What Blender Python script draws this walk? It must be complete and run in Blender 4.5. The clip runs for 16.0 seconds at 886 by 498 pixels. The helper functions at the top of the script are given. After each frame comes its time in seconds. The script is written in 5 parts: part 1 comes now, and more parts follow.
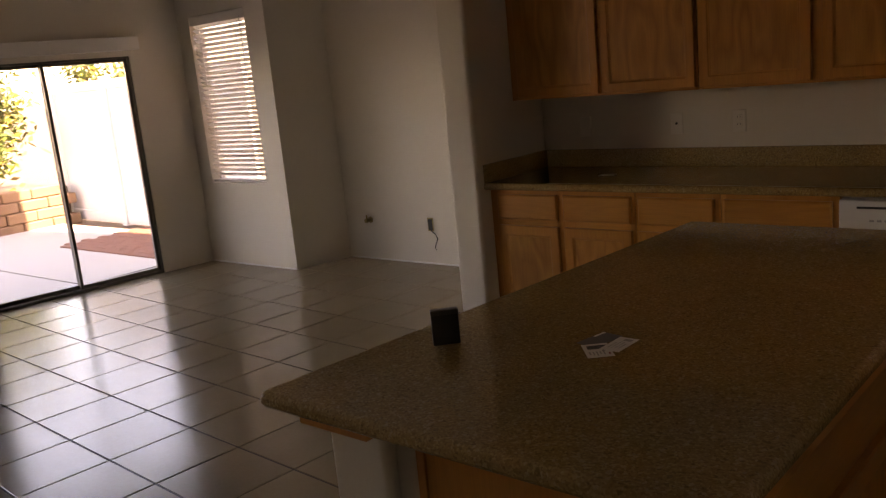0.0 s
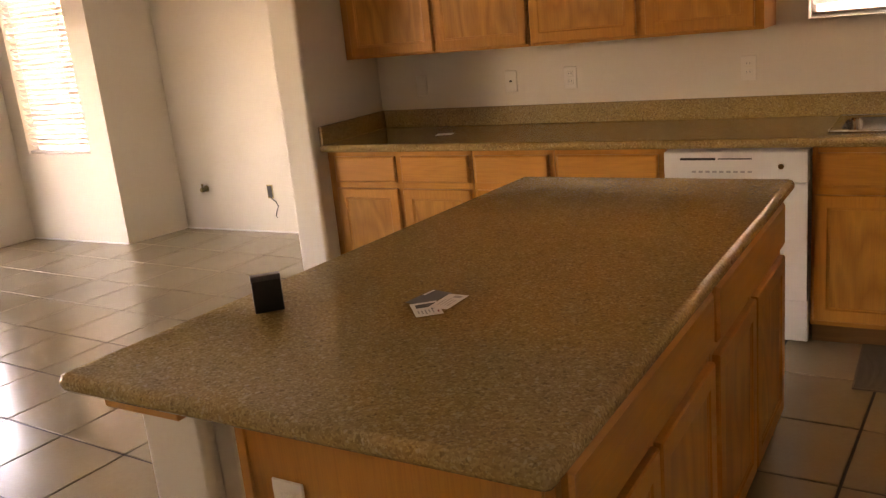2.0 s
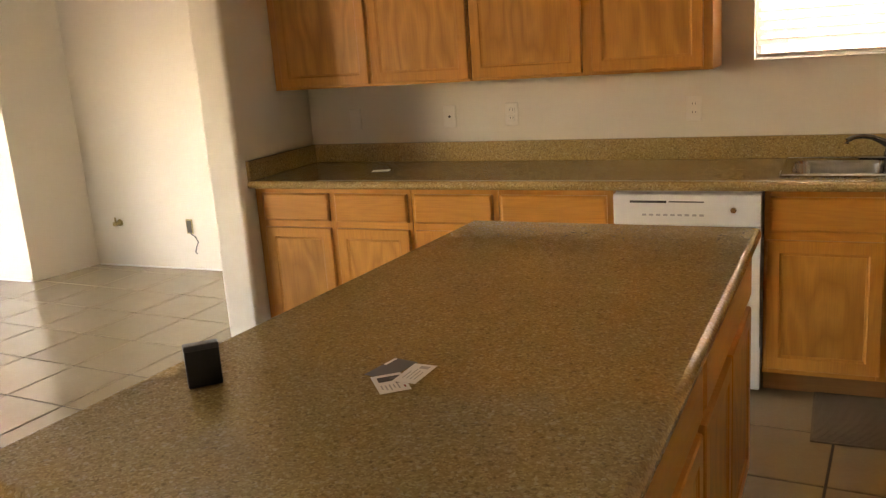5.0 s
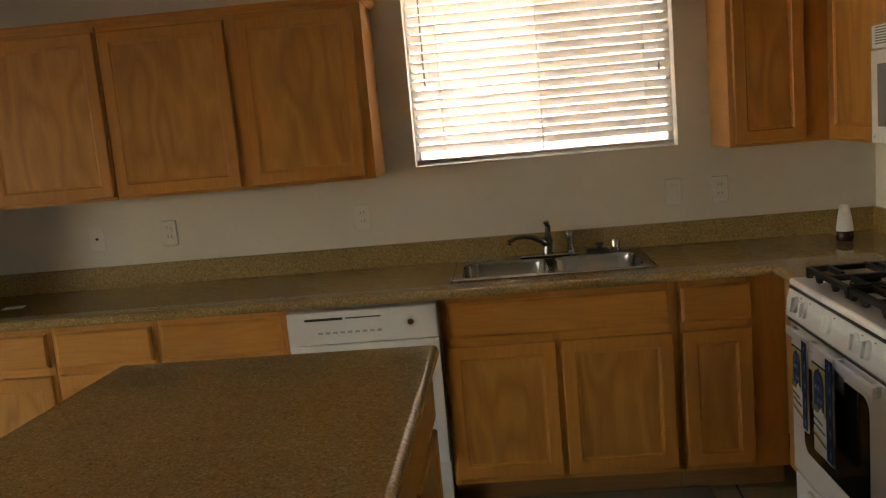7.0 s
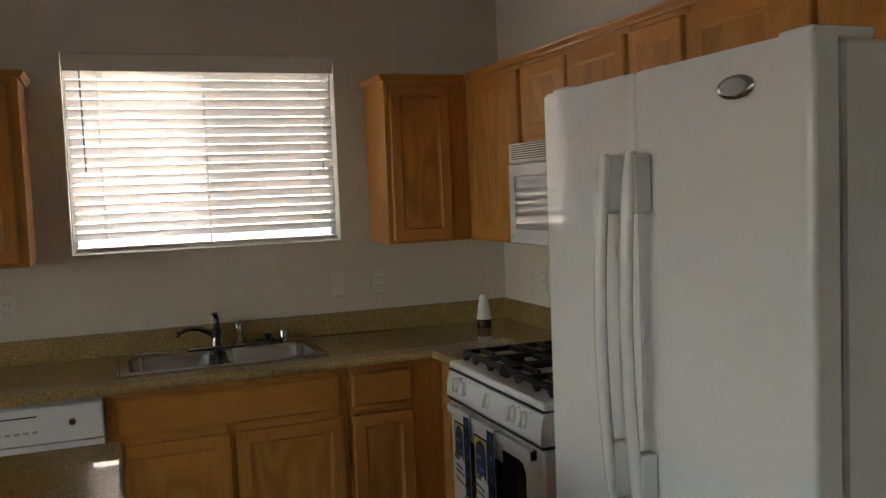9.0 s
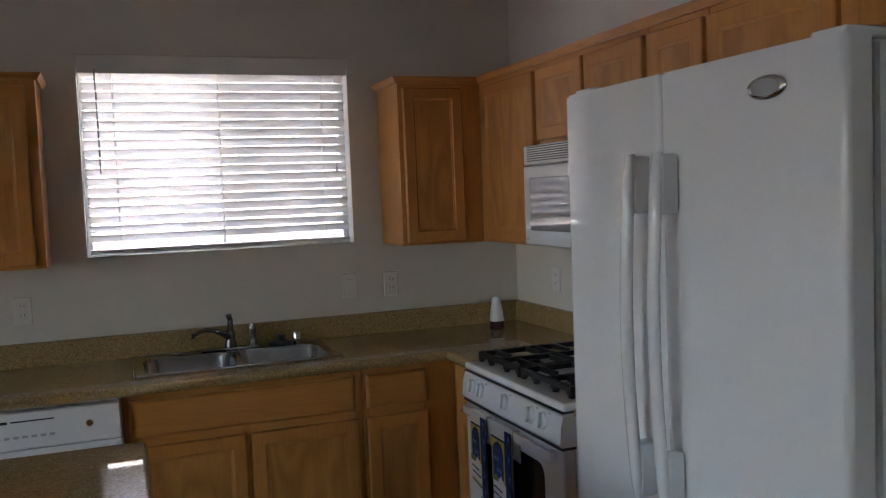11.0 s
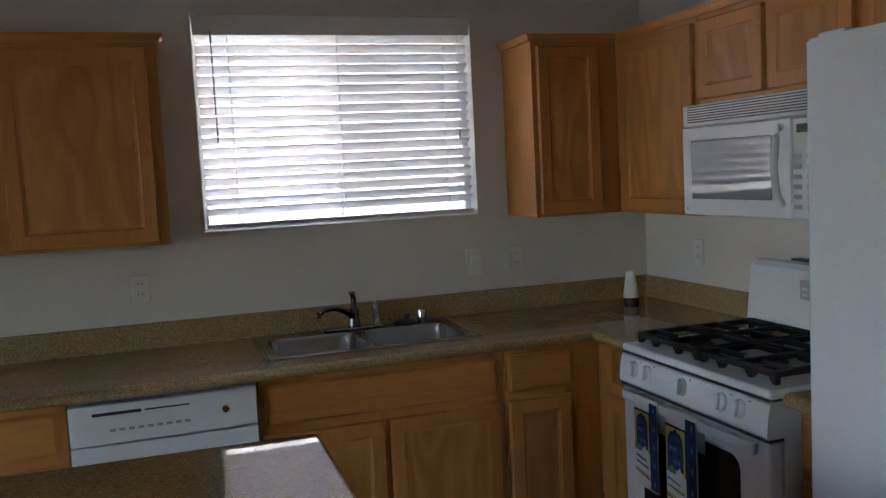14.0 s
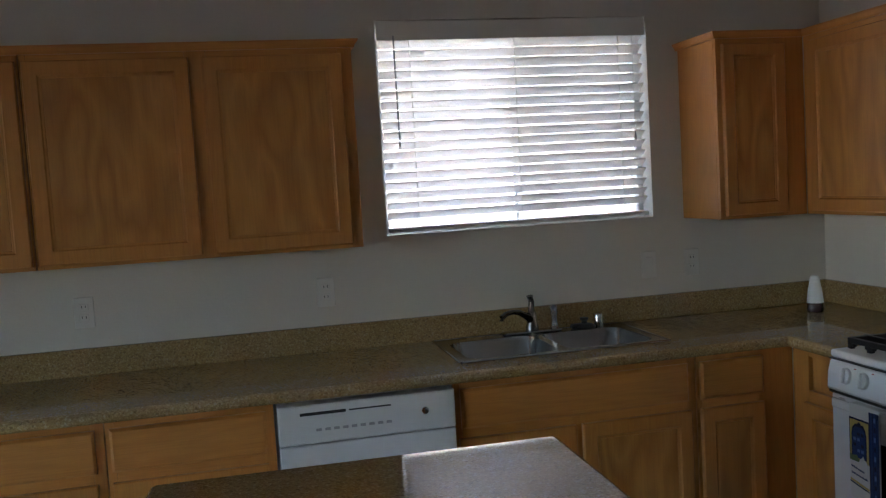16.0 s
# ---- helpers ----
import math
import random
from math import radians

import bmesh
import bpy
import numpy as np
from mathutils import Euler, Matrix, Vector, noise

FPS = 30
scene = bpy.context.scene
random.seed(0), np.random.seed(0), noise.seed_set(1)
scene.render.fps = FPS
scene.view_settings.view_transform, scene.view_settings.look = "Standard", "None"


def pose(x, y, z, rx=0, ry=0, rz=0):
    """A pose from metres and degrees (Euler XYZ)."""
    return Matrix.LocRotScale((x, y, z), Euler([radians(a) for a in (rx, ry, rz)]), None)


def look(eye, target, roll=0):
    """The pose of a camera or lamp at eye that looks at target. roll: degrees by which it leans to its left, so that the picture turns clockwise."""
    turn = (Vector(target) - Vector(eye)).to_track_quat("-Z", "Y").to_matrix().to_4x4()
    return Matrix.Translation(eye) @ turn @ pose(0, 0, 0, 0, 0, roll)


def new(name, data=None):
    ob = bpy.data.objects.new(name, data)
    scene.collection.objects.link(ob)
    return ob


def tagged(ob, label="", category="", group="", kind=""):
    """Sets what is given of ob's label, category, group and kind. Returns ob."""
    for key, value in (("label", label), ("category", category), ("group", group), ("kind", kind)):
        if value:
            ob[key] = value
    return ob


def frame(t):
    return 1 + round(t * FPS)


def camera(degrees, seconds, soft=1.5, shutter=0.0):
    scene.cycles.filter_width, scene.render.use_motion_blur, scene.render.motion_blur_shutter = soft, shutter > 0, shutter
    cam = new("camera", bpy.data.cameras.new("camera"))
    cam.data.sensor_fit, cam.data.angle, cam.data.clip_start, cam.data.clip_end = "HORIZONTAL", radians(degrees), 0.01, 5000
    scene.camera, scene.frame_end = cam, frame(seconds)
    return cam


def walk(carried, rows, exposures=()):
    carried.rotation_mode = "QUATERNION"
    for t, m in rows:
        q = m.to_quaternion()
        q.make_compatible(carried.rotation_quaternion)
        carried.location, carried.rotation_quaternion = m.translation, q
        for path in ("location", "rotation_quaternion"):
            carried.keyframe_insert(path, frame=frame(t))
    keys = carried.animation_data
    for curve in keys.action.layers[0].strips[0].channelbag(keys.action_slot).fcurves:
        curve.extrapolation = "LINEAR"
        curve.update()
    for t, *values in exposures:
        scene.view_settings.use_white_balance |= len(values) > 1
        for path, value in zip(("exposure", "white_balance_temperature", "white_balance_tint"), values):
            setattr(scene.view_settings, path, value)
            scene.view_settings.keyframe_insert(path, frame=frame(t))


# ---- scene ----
cam = camera(54.0, 16.0, soft=1.3)
PATH = [
    (0, (-1.442, -4.49, 1.577), (-2.715, -3.002, 1.166), -5.6),
    (0.5, (-1.427, -4.472, 1.57), (-2.673, -2.965, 1.15), -6.3),
    (1, (-1.441, -4.435, 1.553), (-2.603, -2.868, 1.111), -5.4),
    (1.5, (-1.439, -4.405, 1.537), (-2.478, -2.772, 1.034), -4.5),
    (2, (-1.442, -4.383, 1.531), (-2.433, -2.724, 1.014), -5.7),
    (2.5, (-1.484, -4.343, 1.527), (-2.439, -2.661, 1.02), -5.1),
    (3, (-1.565, -4.286, 1.538), (-2.543, -2.611, 1.051), -4.6),
    (3.5, (-1.627, -4.267, 1.536), (-2.495, -2.523, 1.083), -3.4),
    (3.7, (-1.651, -4.261, 1.534), (-2.535, -2.526, 1.077), -3.0),
    (5.8, (-1.613, -4.097, 1.583), (-2.307, -2.28, 1.117), -6.0),
    (6, (-1.596, -4.031, 1.598), (-2.224, -2.179, 1.177), -6.0),
    (6.5, (-1.623, -3.931, 1.545), (-2.04, -1.996, 1.259), -6.8),
    (7, (-1.644, -3.908, 1.565), (-1.783, -1.935, 1.267), -5.1),
    (7.5, (-1.715, -3.909, 1.632), (-1.482, -1.952, 1.293), -3.9),
    (8, (-1.808, -3.956, 1.554), (-1.26, -2.049, 1.305), -3.6),
    (8.5, (-1.843, -3.992, 1.572), (-1.199, -2.106, 1.412), -3.3),
    (8.7, (-1.851, -3.988, 1.571), (-1.148, -2.122, 1.428), -2.6),
    (10.8, (-1.908, -3.98, 1.571), (-1.177, -2.122, 1.455), -1.8),
    (11, (-1.918, -3.972, 1.566), (-1.204, -2.108, 1.439), -2.3),
    (11.5, (-1.95, -3.967, 1.563), (-1.34, -2.068, 1.418), -2.7),
    (12, (-1.98, -3.897, 1.54), (-1.483, -1.968, 1.37), -4.2),
    (12.5, (-2.051, -3.801, 1.544), (-1.465, -1.894, 1.41), -4.5),
    (13, (-2.13, -3.7, 1.561), (-1.415, -1.835, 1.455), -6.3),
    (13.5, (-2.185, -3.637, 1.558), (-1.499, -1.763, 1.437), -5.2),
    (14, (-2.214, -3.584, 1.553), (-1.582, -1.695, 1.374), -2.9),
    (14.5, (-2.314, -3.55, 1.567), (-1.644, -1.673, 1.399), -3.6),
    (15, (-2.42, -3.532, 1.561), (-1.811, -1.633, 1.405), -3.5),
    (15.5, (-2.521, -3.515, 1.544), (-1.956, -1.602, 1.407), -3.9),
    (16, (-2.569, -3.459, 1.554), (-2.127, -1.514, 1.403), -3.4),
]

EXPOSURES = [(0, 3.85, 11600, 39), (0.5, 3.6, 11600, 40), (1.1, 3.95, 11800, 40), (1.5, 5.0, 13500, 43), (2.0, 5.95, 14500, 43), (2.5, 6.3, 14500, 40), (3.7, 6.4, 13000, 35), (6.0, 6.1, 12000, 27),
             (6.5, 5.72, 11000, 26), (7.0, 5.3, 9900, 21), (8.0, 5.1, 8300, 16), (8.7, 5.0, 7800, 16), (10.8, 5.0, 6300, 20), (16.0, 4.85, 5950, 15)]
walk(cam, [(t, look(eye, target, roll)) for t, eye, target, roll in PATH], EXPOSURES)

# ---- light ----
world = bpy.data.worlds.new("sky")
scene.world = world
world.use_nodes = True
wn = world.node_tree
sky = wn.nodes.new("ShaderNodeTexSky")
sky.sky_type = "NISHITA"
sky.sun_disc = False
sky.sun_elevation = radians(50.6)
sky.sun_rotation = radians(82.9)
wn.links.new(sky.outputs[0], wn.nodes["Background"].inputs[0])
wn.nodes["Background"].inputs[1].default_value = 0.14
sun = new("sun", bpy.data.lights.new("sun", "SUN"))
sun.data.energy, sun.data.angle, sun.data.color = 4.0, radians(0.5), (1.0, 0.95, 0.88)
sun.matrix_world = look((0, 0, 10), (-8.0, -1.0, 0.0))

# ---- materials ----
class Mat:
    """Small builder of node materials."""
    def __init__(self, name, rough=0.5, metal=0.0, color=None, coat=0.0):
        self.m = bpy.data.materials.new(name)
        self.m.use_nodes = True
        self.t = self.m.node_tree
        self.b = self.t.nodes["Principled BSDF"]
        self.b.inputs["Roughness"].default_value = rough
        self.b.inputs["Metallic"].default_value = metal
        if color:
            self.b.inputs["Base Color"].default_value = (*color, 1)
        if coat:
            self.b.inputs["Coat Weight"].default_value = coat
            self.b.inputs["Coat Roughness"].default_value = 0.08
        self.co = None

    def n(self, kind, **values):
        node = self.t.nodes.new(kind)
        for k, v in values.items():
            node.inputs[k.replace("_", " ")].default_value = v
        return node

    def link(self, a, b):
        self.t.links.new(a, b)
        return self

    def coords(self, scale=(1, 1, 1), spread=0.0):
        tc = self.n("ShaderNodeTexCoord")
        mp = self.n("ShaderNodeMapping")
        mp.inputs["Scale"].default_value = scale
        self.link(tc.outputs["Object"], mp.inputs["Vector"])
        if spread:
            oi = self.n("ShaderNodeObjectInfo")
            mul = self.n("ShaderNodeVectorMath")
            mul.operation = "SCALE"
            mul.inputs[0].default_value = (spread, spread * 0.37, spread * 1.7)
            self.link(oi.outputs["Random"], mul.inputs["Scale"])
            self.link(mul.outputs[0], mp.inputs["Location"])
        return mp.outputs[0]

    def noise(self, co, scale, detail=3.0, rough=0.55):
        t = self.n("ShaderNodeTexNoise", Scale=scale, Detail=detail, Roughness=rough)
        self.link(co, t.inputs["Vector"])
        return t.outputs["Fac"]

    def ramp(self, fac, stops):
        r = self.n("ShaderNodeValToRGB")
        e = r.color_ramp.elements
        while len(e) < len(stops):
            e.new(0.5)
        for el, (p, c) in zip(e, stops):
            el.position, el.color = p, (*c, 1) if len(c) == 3 else c
        self.link(fac, r.inputs["Fac"])
        return r.outputs["Color"]

    def mix(self, a, b, fac, mode="MIX"):
        m = self.n("ShaderNodeMix")
        m.data_type, m.blend_type = "RGBA", mode
        for value, socket in ((fac, m.inputs[0]), (a, m.inputs[6]), (b, m.inputs[7])):
            if hasattr(value, "is_output"):
                self.link(value, socket)
            else:
                socket.default_value = value if isinstance(value, float) else (*value, 1)
        return m.outputs[2]

    def math(self, op, a, b=0.0):
        m = self.n("ShaderNodeMath")
        m.operation = op
        for value, socket in ((a, m.inputs[0]), (b, m.inputs[1])):
            if hasattr(value, "is_output"):
                self.link(value, socket)
            else:
                socket.default_value = value
        return m.outputs[0]

    def color(self, out):
        return self.link(out, self.b.inputs["Base Color"])

    def rough(self, out):
        return self.link(out, self.b.inputs["Roughness"])

    def bump(self, fac, strength=0.3, distance=0.002):
        b = self.n("ShaderNodeBump", Strength=strength, Distance=distance)
        self.link(fac, b.inputs["Height"])
        return self.link(b.outputs[0], self.b.inputs["Normal"])


def rng_rough(m, fac, lo, hi):
    r = m.n("ShaderNodeMapRange")
    r.inputs["To Min"].default_value, r.inputs["To Max"].default_value = lo, hi
    m.link(fac, r.inputs["Value"])
    m.rough(r.outputs["Result"])


def make_wood(name, scale, light=(0.60, 0.262, 0.060), dark=(0.44, 0.16, 0.030), rings_n=13.0, strength=0.22):
    """Lacquered oak with loops of grain; scale squeezes the noise across the grain."""
    m = Mat(name, 0.34)
    co = m.coords(scale, 9.0)
    n1 = m.noise(co, 1.0, 2.0, 0.45)
    rings = m.math("FRACT", m.math("MULTIPLY", n1, rings_n))
    soft = m.math("PINGPONG", rings, 0.5)
    fine_scale = tuple(s * (14 if s > 3 else 2.5) for s in scale)
    pores = m.noise(m.coords(fine_scale, 5.0), 2.2, 3.0, 0.6)
    broad = m.noise(m.coords((1.6, 1.6, 1.6), 7.0), 1.3, 2.0)
    base = m.ramp(soft, [(0.0, dark), (0.25, tuple((a + b) / 2 for a, b in zip(light, dark))), (0.5, light)])
    base = m.mix(light, base, strength)
    base = m.mix(base, m.ramp(pores, [(0.38, (0.66, 0.59, 0.54)), (0.56, (1, 1, 1))]), 0.24, "MULTIPLY")
    base = m.mix(base, m.ramp(broad, [(0.3, (0.84, 0.8, 0.76)), (0.7, (1.08, 1.06, 1.03))]), 0.8, "MULTIPLY")
    m.color(base)
    rng_rough(m, pores, 0.28, 0.46)
    m.bump(pores, 0.12, 0.0006)
    return m.m


WOOD_V = make_wood("oak_upright_grain", (7.5, 7.5, 1.1))
WOOD_P = make_wood("oak_panel_cathedral", (5.0, 5.0, 1.3), (0.62, 0.285, 0.070), (0.41, 0.16, 0.032), 7.0, 0.72)
WOOD_H = make_wood("oak_level_grain", (1.1, 7.5, 7.5))
WOOD_Y = make_wood("oak_deep_grain", (7.5, 1.1, 7.5))
# Darker oak for toe kicks, the recess's shade put into its colour
WOOD_TOE_SHADE = make_wood("oak_shadow_base", (1.1, 7.5, 7.5), (0.30, 0.15, 0.06), (0.2, 0.09, 0.035))


def make_plaster(name, col, strength=0.35):
    m = Mat(name, 0.62)
    co = m.coords()
    orange = m.noise(co, 95.0, 3.0, 0.5)
    blotch = m.noise(co, 1.1, 3.0)
    smear = m.noise(co, 6.0, 4.0)
    c = m.mix(col, tuple(v * 0.93 for v in col), blotch)
    c = m.mix(c, tuple(v * 0.95 for v in col), smear)
    m.color(c)
    m.bump(orange, strength, 0.0022)
    return m.m


PLASTER = make_plaster("painted_plaster", (0.74, 0.69, 0.60))
CEILING = make_plaster("ceiling_plaster", (0.78, 0.76, 0.71), 0.5)


def make_granite(name, rough):
    """Polished stone: interlocking tan and cream grains, scattered dark flecks and paler crystals."""
    m = Mat(name, rough)
    m.b.inputs["IOR"].default_value = 1.7
    co = m.coords()
    warp = m.n("ShaderNodeTexNoise", Scale=130.0, Detail=2.0)
    m.link(co, warp.inputs["Vector"])
    bent = m.n("ShaderNodeMix")
    bent.data_type, bent.blend_type = "RGBA", "LINEAR_LIGHT"
    bent.inputs[0].default_value = 0.004
    m.link(co, bent.inputs[6]).link(warp.outputs["Color"], bent.inputs[7])

    def grains(scale):
        vor = m.n("ShaderNodeTexVoronoi", Scale=scale)
        sep = m.n("ShaderNodeSeparateColor")
        m.link(bent.outputs[2], vor.inputs["Vector"]).link(vor.outputs["Color"], sep.inputs[0])
        return sep.outputs
    main, flecks = grains(235.0), grains(165.0)
    grain = m.ramp(main[0], [(0.0, (0.27, 0.175, 0.072)), (0.25, (0.33, 0.22, 0.094)), (0.7, (0.375, 0.26, 0.116)), (1.0, (0.45, 0.33, 0.165))])
    dark = m.ramp(flecks[0], [(0.0, (1, 1, 1)), (0.045, (1, 1, 1)), (0.05, (0, 0, 0))])
    pale = m.ramp(flecks[1], [(0.93, (0, 0, 0)), (0.94, (1, 1, 1))])
    grain = m.mix(grain, (0.10, 0.062, 0.03), m.math("MULTIPLY", dark, 0.42))
    grain = m.mix(grain, (0.56, 0.48, 0.33), m.math("MULTIPLY", pale, 0.35))
    cloud = m.noise(co, 7.0, 4.0)
    grain = m.mix(grain, m.ramp(cloud, [(0.3, (0.92, 0.93, 0.9)), (0.7, (1.04, 1.04, 1.04))]), 0.9, "MULTIPLY")
    m.color(grain)
    return m.m


GRANITE = make_granite("speckled_granite", 0.012)


def make_tile():
    m = Mat("glazed_floor_tile", 0.2)
    m.b.inputs["IOR"].default_value = 1.6
    co = m.coords((1, 1, 1), 11.0)
    cloud = m.noise(co, 3.2, 5.0, 0.6)
    speck = m.noise(co, 60.0, 3.0)
    oi = m.n("ShaderNodeObjectInfo")
    base = m.mix((0.31, 0.255, 0.17), (0.39, 0.325, 0.225), cloud)
    base = m.mix(base, m.mix((0.93, 0.92, 0.9), (1.0, 1.0, 1.0), oi.outputs["Random"]), 1.0, "MULTIPLY")
    base = m.mix(base, m.mix((0.9, 0.87, 0.84), (1.0, 1.0, 1.0), speck), 1.0, "MULTIPLY")
    m.color(base)
    m.bump(m.noise(co, 14.0, 2.0), 0.1, 0.001)
    return m.m


TILE = make_tile()


def simple(name, col, rough=0.5, metal=0.0, vary=0.1, scale=8.0, bump=0.0, bscale=80.0, coat=0.0):
    m = Mat(name, rough, metal, None, coat)
    co = m.coords((1, 1, 1), 3.0)
    c = m.mix(col, tuple(v * (1 - vary) for v in col), m.noise(co, scale, 4.0))
    m.color(m.mix(c, tuple(v * (1 - vary * 0.7) for v in col), m.noise(co, scale * 9, 2.0)))
    rng_rough(m, m.noise(co, scale * 0.7, 4.0), rough * 0.8, min(1.0, rough * 1.25))
    if bump:
        m.bump(m.noise(co, bscale, 3.0), bump, 0.002)
    return m.m


GROUT = simple("dark_grout", (0.065, 0.052, 0.042), 0.85, vary=0.3, bump=0.4)
WHITE_ENAMEL = simple("white_enamel", (0.80, 0.80, 0.79), 0.16, vary=0.02)
WHITE_PLASTIC = simple("white_plastic", (0.76, 0.76, 0.74), 0.35, vary=0.03)
GREY_PLASTIC = simple("grey_plastic", (0.42, 0.42, 0.42), 0.45, vary=0.06)
FRIDGE_WHITE = simple("fridge_enamel", (0.81, 0.82, 0.82), 0.03, vary=0.02, bump=0.04, bscale=9.0)
# Near-black for seams and the jack; in slots and holes it paints their shade
SHADOW_GAP = simple("dark_seam_and_slot_shade", (0.03, 0.03, 0.03), 0.7)
BLACK_IRON = simple("cast_iron", (0.010, 0.010, 0.011), 0.6, vary=0.3, bump=0.2)
BLACK_GLASS = simple("oven_glass", (0.010, 0.010, 0.011), 0.08, vary=0.05)
BLACK_GLASS.node_tree.nodes["Principled BSDF"].inputs["IOR"].default_value = 1.25
BLACK_PLASTIC = simple("black_plastic", (0.015, 0.015, 0.016), 0.4, vary=0.2)
STEEL = simple("brushed_steel", (0.46, 0.455, 0.44), 0.17, 1.0, vary=0.1, scale=5.0)
CHROME = simple("chrome", (0.62, 0.61, 0.59), 0.09, 1.0, vary=0.05)
ALU = simple("dark_bronze_aluminium", (0.16, 0.15, 0.135), 0.4, 0.7, vary=0.15)
VINYL = simple("white_vinyl", (0.82, 0.81, 0.78), 0.4, vary=0.04)
BLIND = simple("blind_white", (0.80, 0.78, 0.72), 0.42, vary=0.04)


def slat_mat():
    """Thin white vinyl that lets some daylight through."""
    m = Mat("blind_slat_vinyl", 0.4, color=(0.84, 0.81, 0.76))
    tl = m.n("ShaderNodeBsdfTranslucent")
    tl.inputs["Color"].default_value = (0.95, 0.91, 0.85, 1)
    mx = m.n("ShaderNodeMixShader")
    mx.inputs[0].default_value = 0.45
    m.link(m.b.outputs[0], mx.inputs[1]).link(tl.outputs[0], mx.inputs[2])
    m.link(mx.outputs[0], m.t.nodes["Material Output"].inputs["Surface"])
    return m.m


SLAT = slat_mat()
PLATE = simple("outlet_plastic", (0.765, 0.73, 0.66), 0.35, vary=0.04)
PAPER = simple("white_paper", (0.84, 0.83, 0.81), 0.6, vary=0.04)
PRINT_GREY = simple("grey_print", (0.13, 0.13, 0.14), 0.55, vary=0.1)
PRINT_PALE = simple("faded_print", (0.48, 0.47, 0.46), 0.6)
PRINT_DARK = simple("dark_print", (0.05, 0.05, 0.055), 0.5, vary=0.2)
GRAVEL = simple("pale_gravel", (0.46, 0.43, 0.38), 0.95, vary=0.35, scale=20.0, bump=1.0, bscale=60.0)
CONCRETE = simple("patio_concrete", (0.46, 0.44, 0.41), 0.85, vary=0.2, scale=1.5, bump=0.4)
PAVER = simple("red_paver", (0.24, 0.10, 0.065), 0.85, vary=0.3, scale=4.0, bump=0.5)
BLOCK = simple("tan_wall_block", (0.28, 0.165, 0.10), 0.9, vary=0.35, scale=6.0, bump=0.9, bscale=30.0)
SOIL = simple("soil", (0.16, 0.11, 0.07), 0.95, vary=0.4, scale=3.0, bump=0.6, bscale=15.0)
STUCCO = simple("outer_stucco", (0.60, 0.55, 0.48), 0.9, vary=0.12, scale=2.0, bump=0.6, bscale=40.0)
RED_PRINT = simple("red_plastic", (0.35, 0.03, 0.02), 0.4)
NAVY_CLOTH = simple("navy_towel", (0.008, 0.014, 0.05), 0.95, vary=0.3, scale=20.0, bump=0.8, bscale=500.0)
PALE_BLUE_CLOTH = simple("pale_blue_towel", (0.12, 0.20, 0.42), 0.95, vary=0.3, scale=20.0)
BLUE_CLOTH = simple("blue_towel", (0.016, 0.045, 0.16), 0.95, vary=0.3, scale=20.0, bump=0.8, bscale=500.0)
WHITE_CLOTH = simple("white_towel", (0.70, 0.70, 0.66), 0.95, vary=0.08, scale=20.0, bump=0.8, bscale=500.0)
YELLOW_CLOTH = simple("yellow_towel", (0.55, 0.43, 0.13), 0.95, vary=0.2, scale=20.0, bump=0.8, bscale=500.0)
GREEN_CLOTH = simple("green_towel", (0.16, 0.22, 0.09), 0.95, vary=0.3, scale=20.0, bump=0.8, bscale=500.0)
MAT_WEAVE = simple("brown_mat_weave", (0.20, 0.15, 0.095), 0.95, vary=0.35, scale=40.0, bump=1.0, bscale=220.0)
AMBER_BASE = simple("dark_maroon_plastic", (0.035, 0.012, 0.014), 0.15)
RUBBER = simple("rubber", (0.02, 0.02, 0.02), 0.6)
BRASS = simple("brass_valve", (0.42, 0.33, 0.16), 0.35, 0.8)
BARK = simple("bark", (0.14, 0.09, 0.055), 0.9, vary=0.4, scale=12.0, bump=0.8, bscale=30.0)


def leaf_mat():
    m = Mat("leaf", 0.5)
    g = m.n("ShaderNodeNewGeometry")
    m.color(m.ramp(g.outputs["Random Per Island"], [(0.0, (0.05, 0.085, 0.02)), (0.5, (0.10, 0.15, 0.03)), (0.8, (0.2, 0.2, 0.04)), (1.0, (0.26, 0.17, 0.05))]))
    return m.m


LEAF = leaf_mat()


def glass_mat():
    m = Mat("window_glass", 0.02)
    m.b.inputs["Transmission Weight"].default_value = 1.0
    m.b.inputs["IOR"].default_value = 1.45
    return m.m


GLASS = glass_mat()


def screen_mat():
    m = Mat("insect_screen", 0.8, color=(0.05, 0.05, 0.05))
    tr = m.n("ShaderNodeBsdfTransparent")
    mx = m.n("ShaderNodeMixShader")
    mx.inputs[0].default_value = 0.30
    m.link(tr.outputs[0], mx.inputs[1]).link(m.b.outputs[0], mx.inputs[2])
    m.link(mx.outputs[0], m.t.nodes["Material Output"].inputs["Surface"])
    return m.m


SCREEN = screen_mat()
DARK_CHROME = simple("dark_chrome", (0.14, 0.13, 0.125), 0.16, 1.0, vary=0.1)

# ---- mesh helpers ----
def box(bm, x0, x1, y0, y1, z0, z1, bevel=0.0, segments=1):
    r = bmesh.ops.create_cube(bm, size=1.0, matrix=Matrix.Translation(((x0 + x1) / 2, (y0 + y1) / 2, (z0 + z1) / 2)) @ Matrix.Diagonal((abs(x1 - x0), abs(y1 - y0), abs(z1 - z0), 1)))
    if bevel:
        edges = list({e for v in r["verts"] for e in v.link_edges})
        bmesh.ops.bevel(bm, geom=edges, offset=bevel, segments=segments, profile=0.5, affect="EDGES")
    return bm


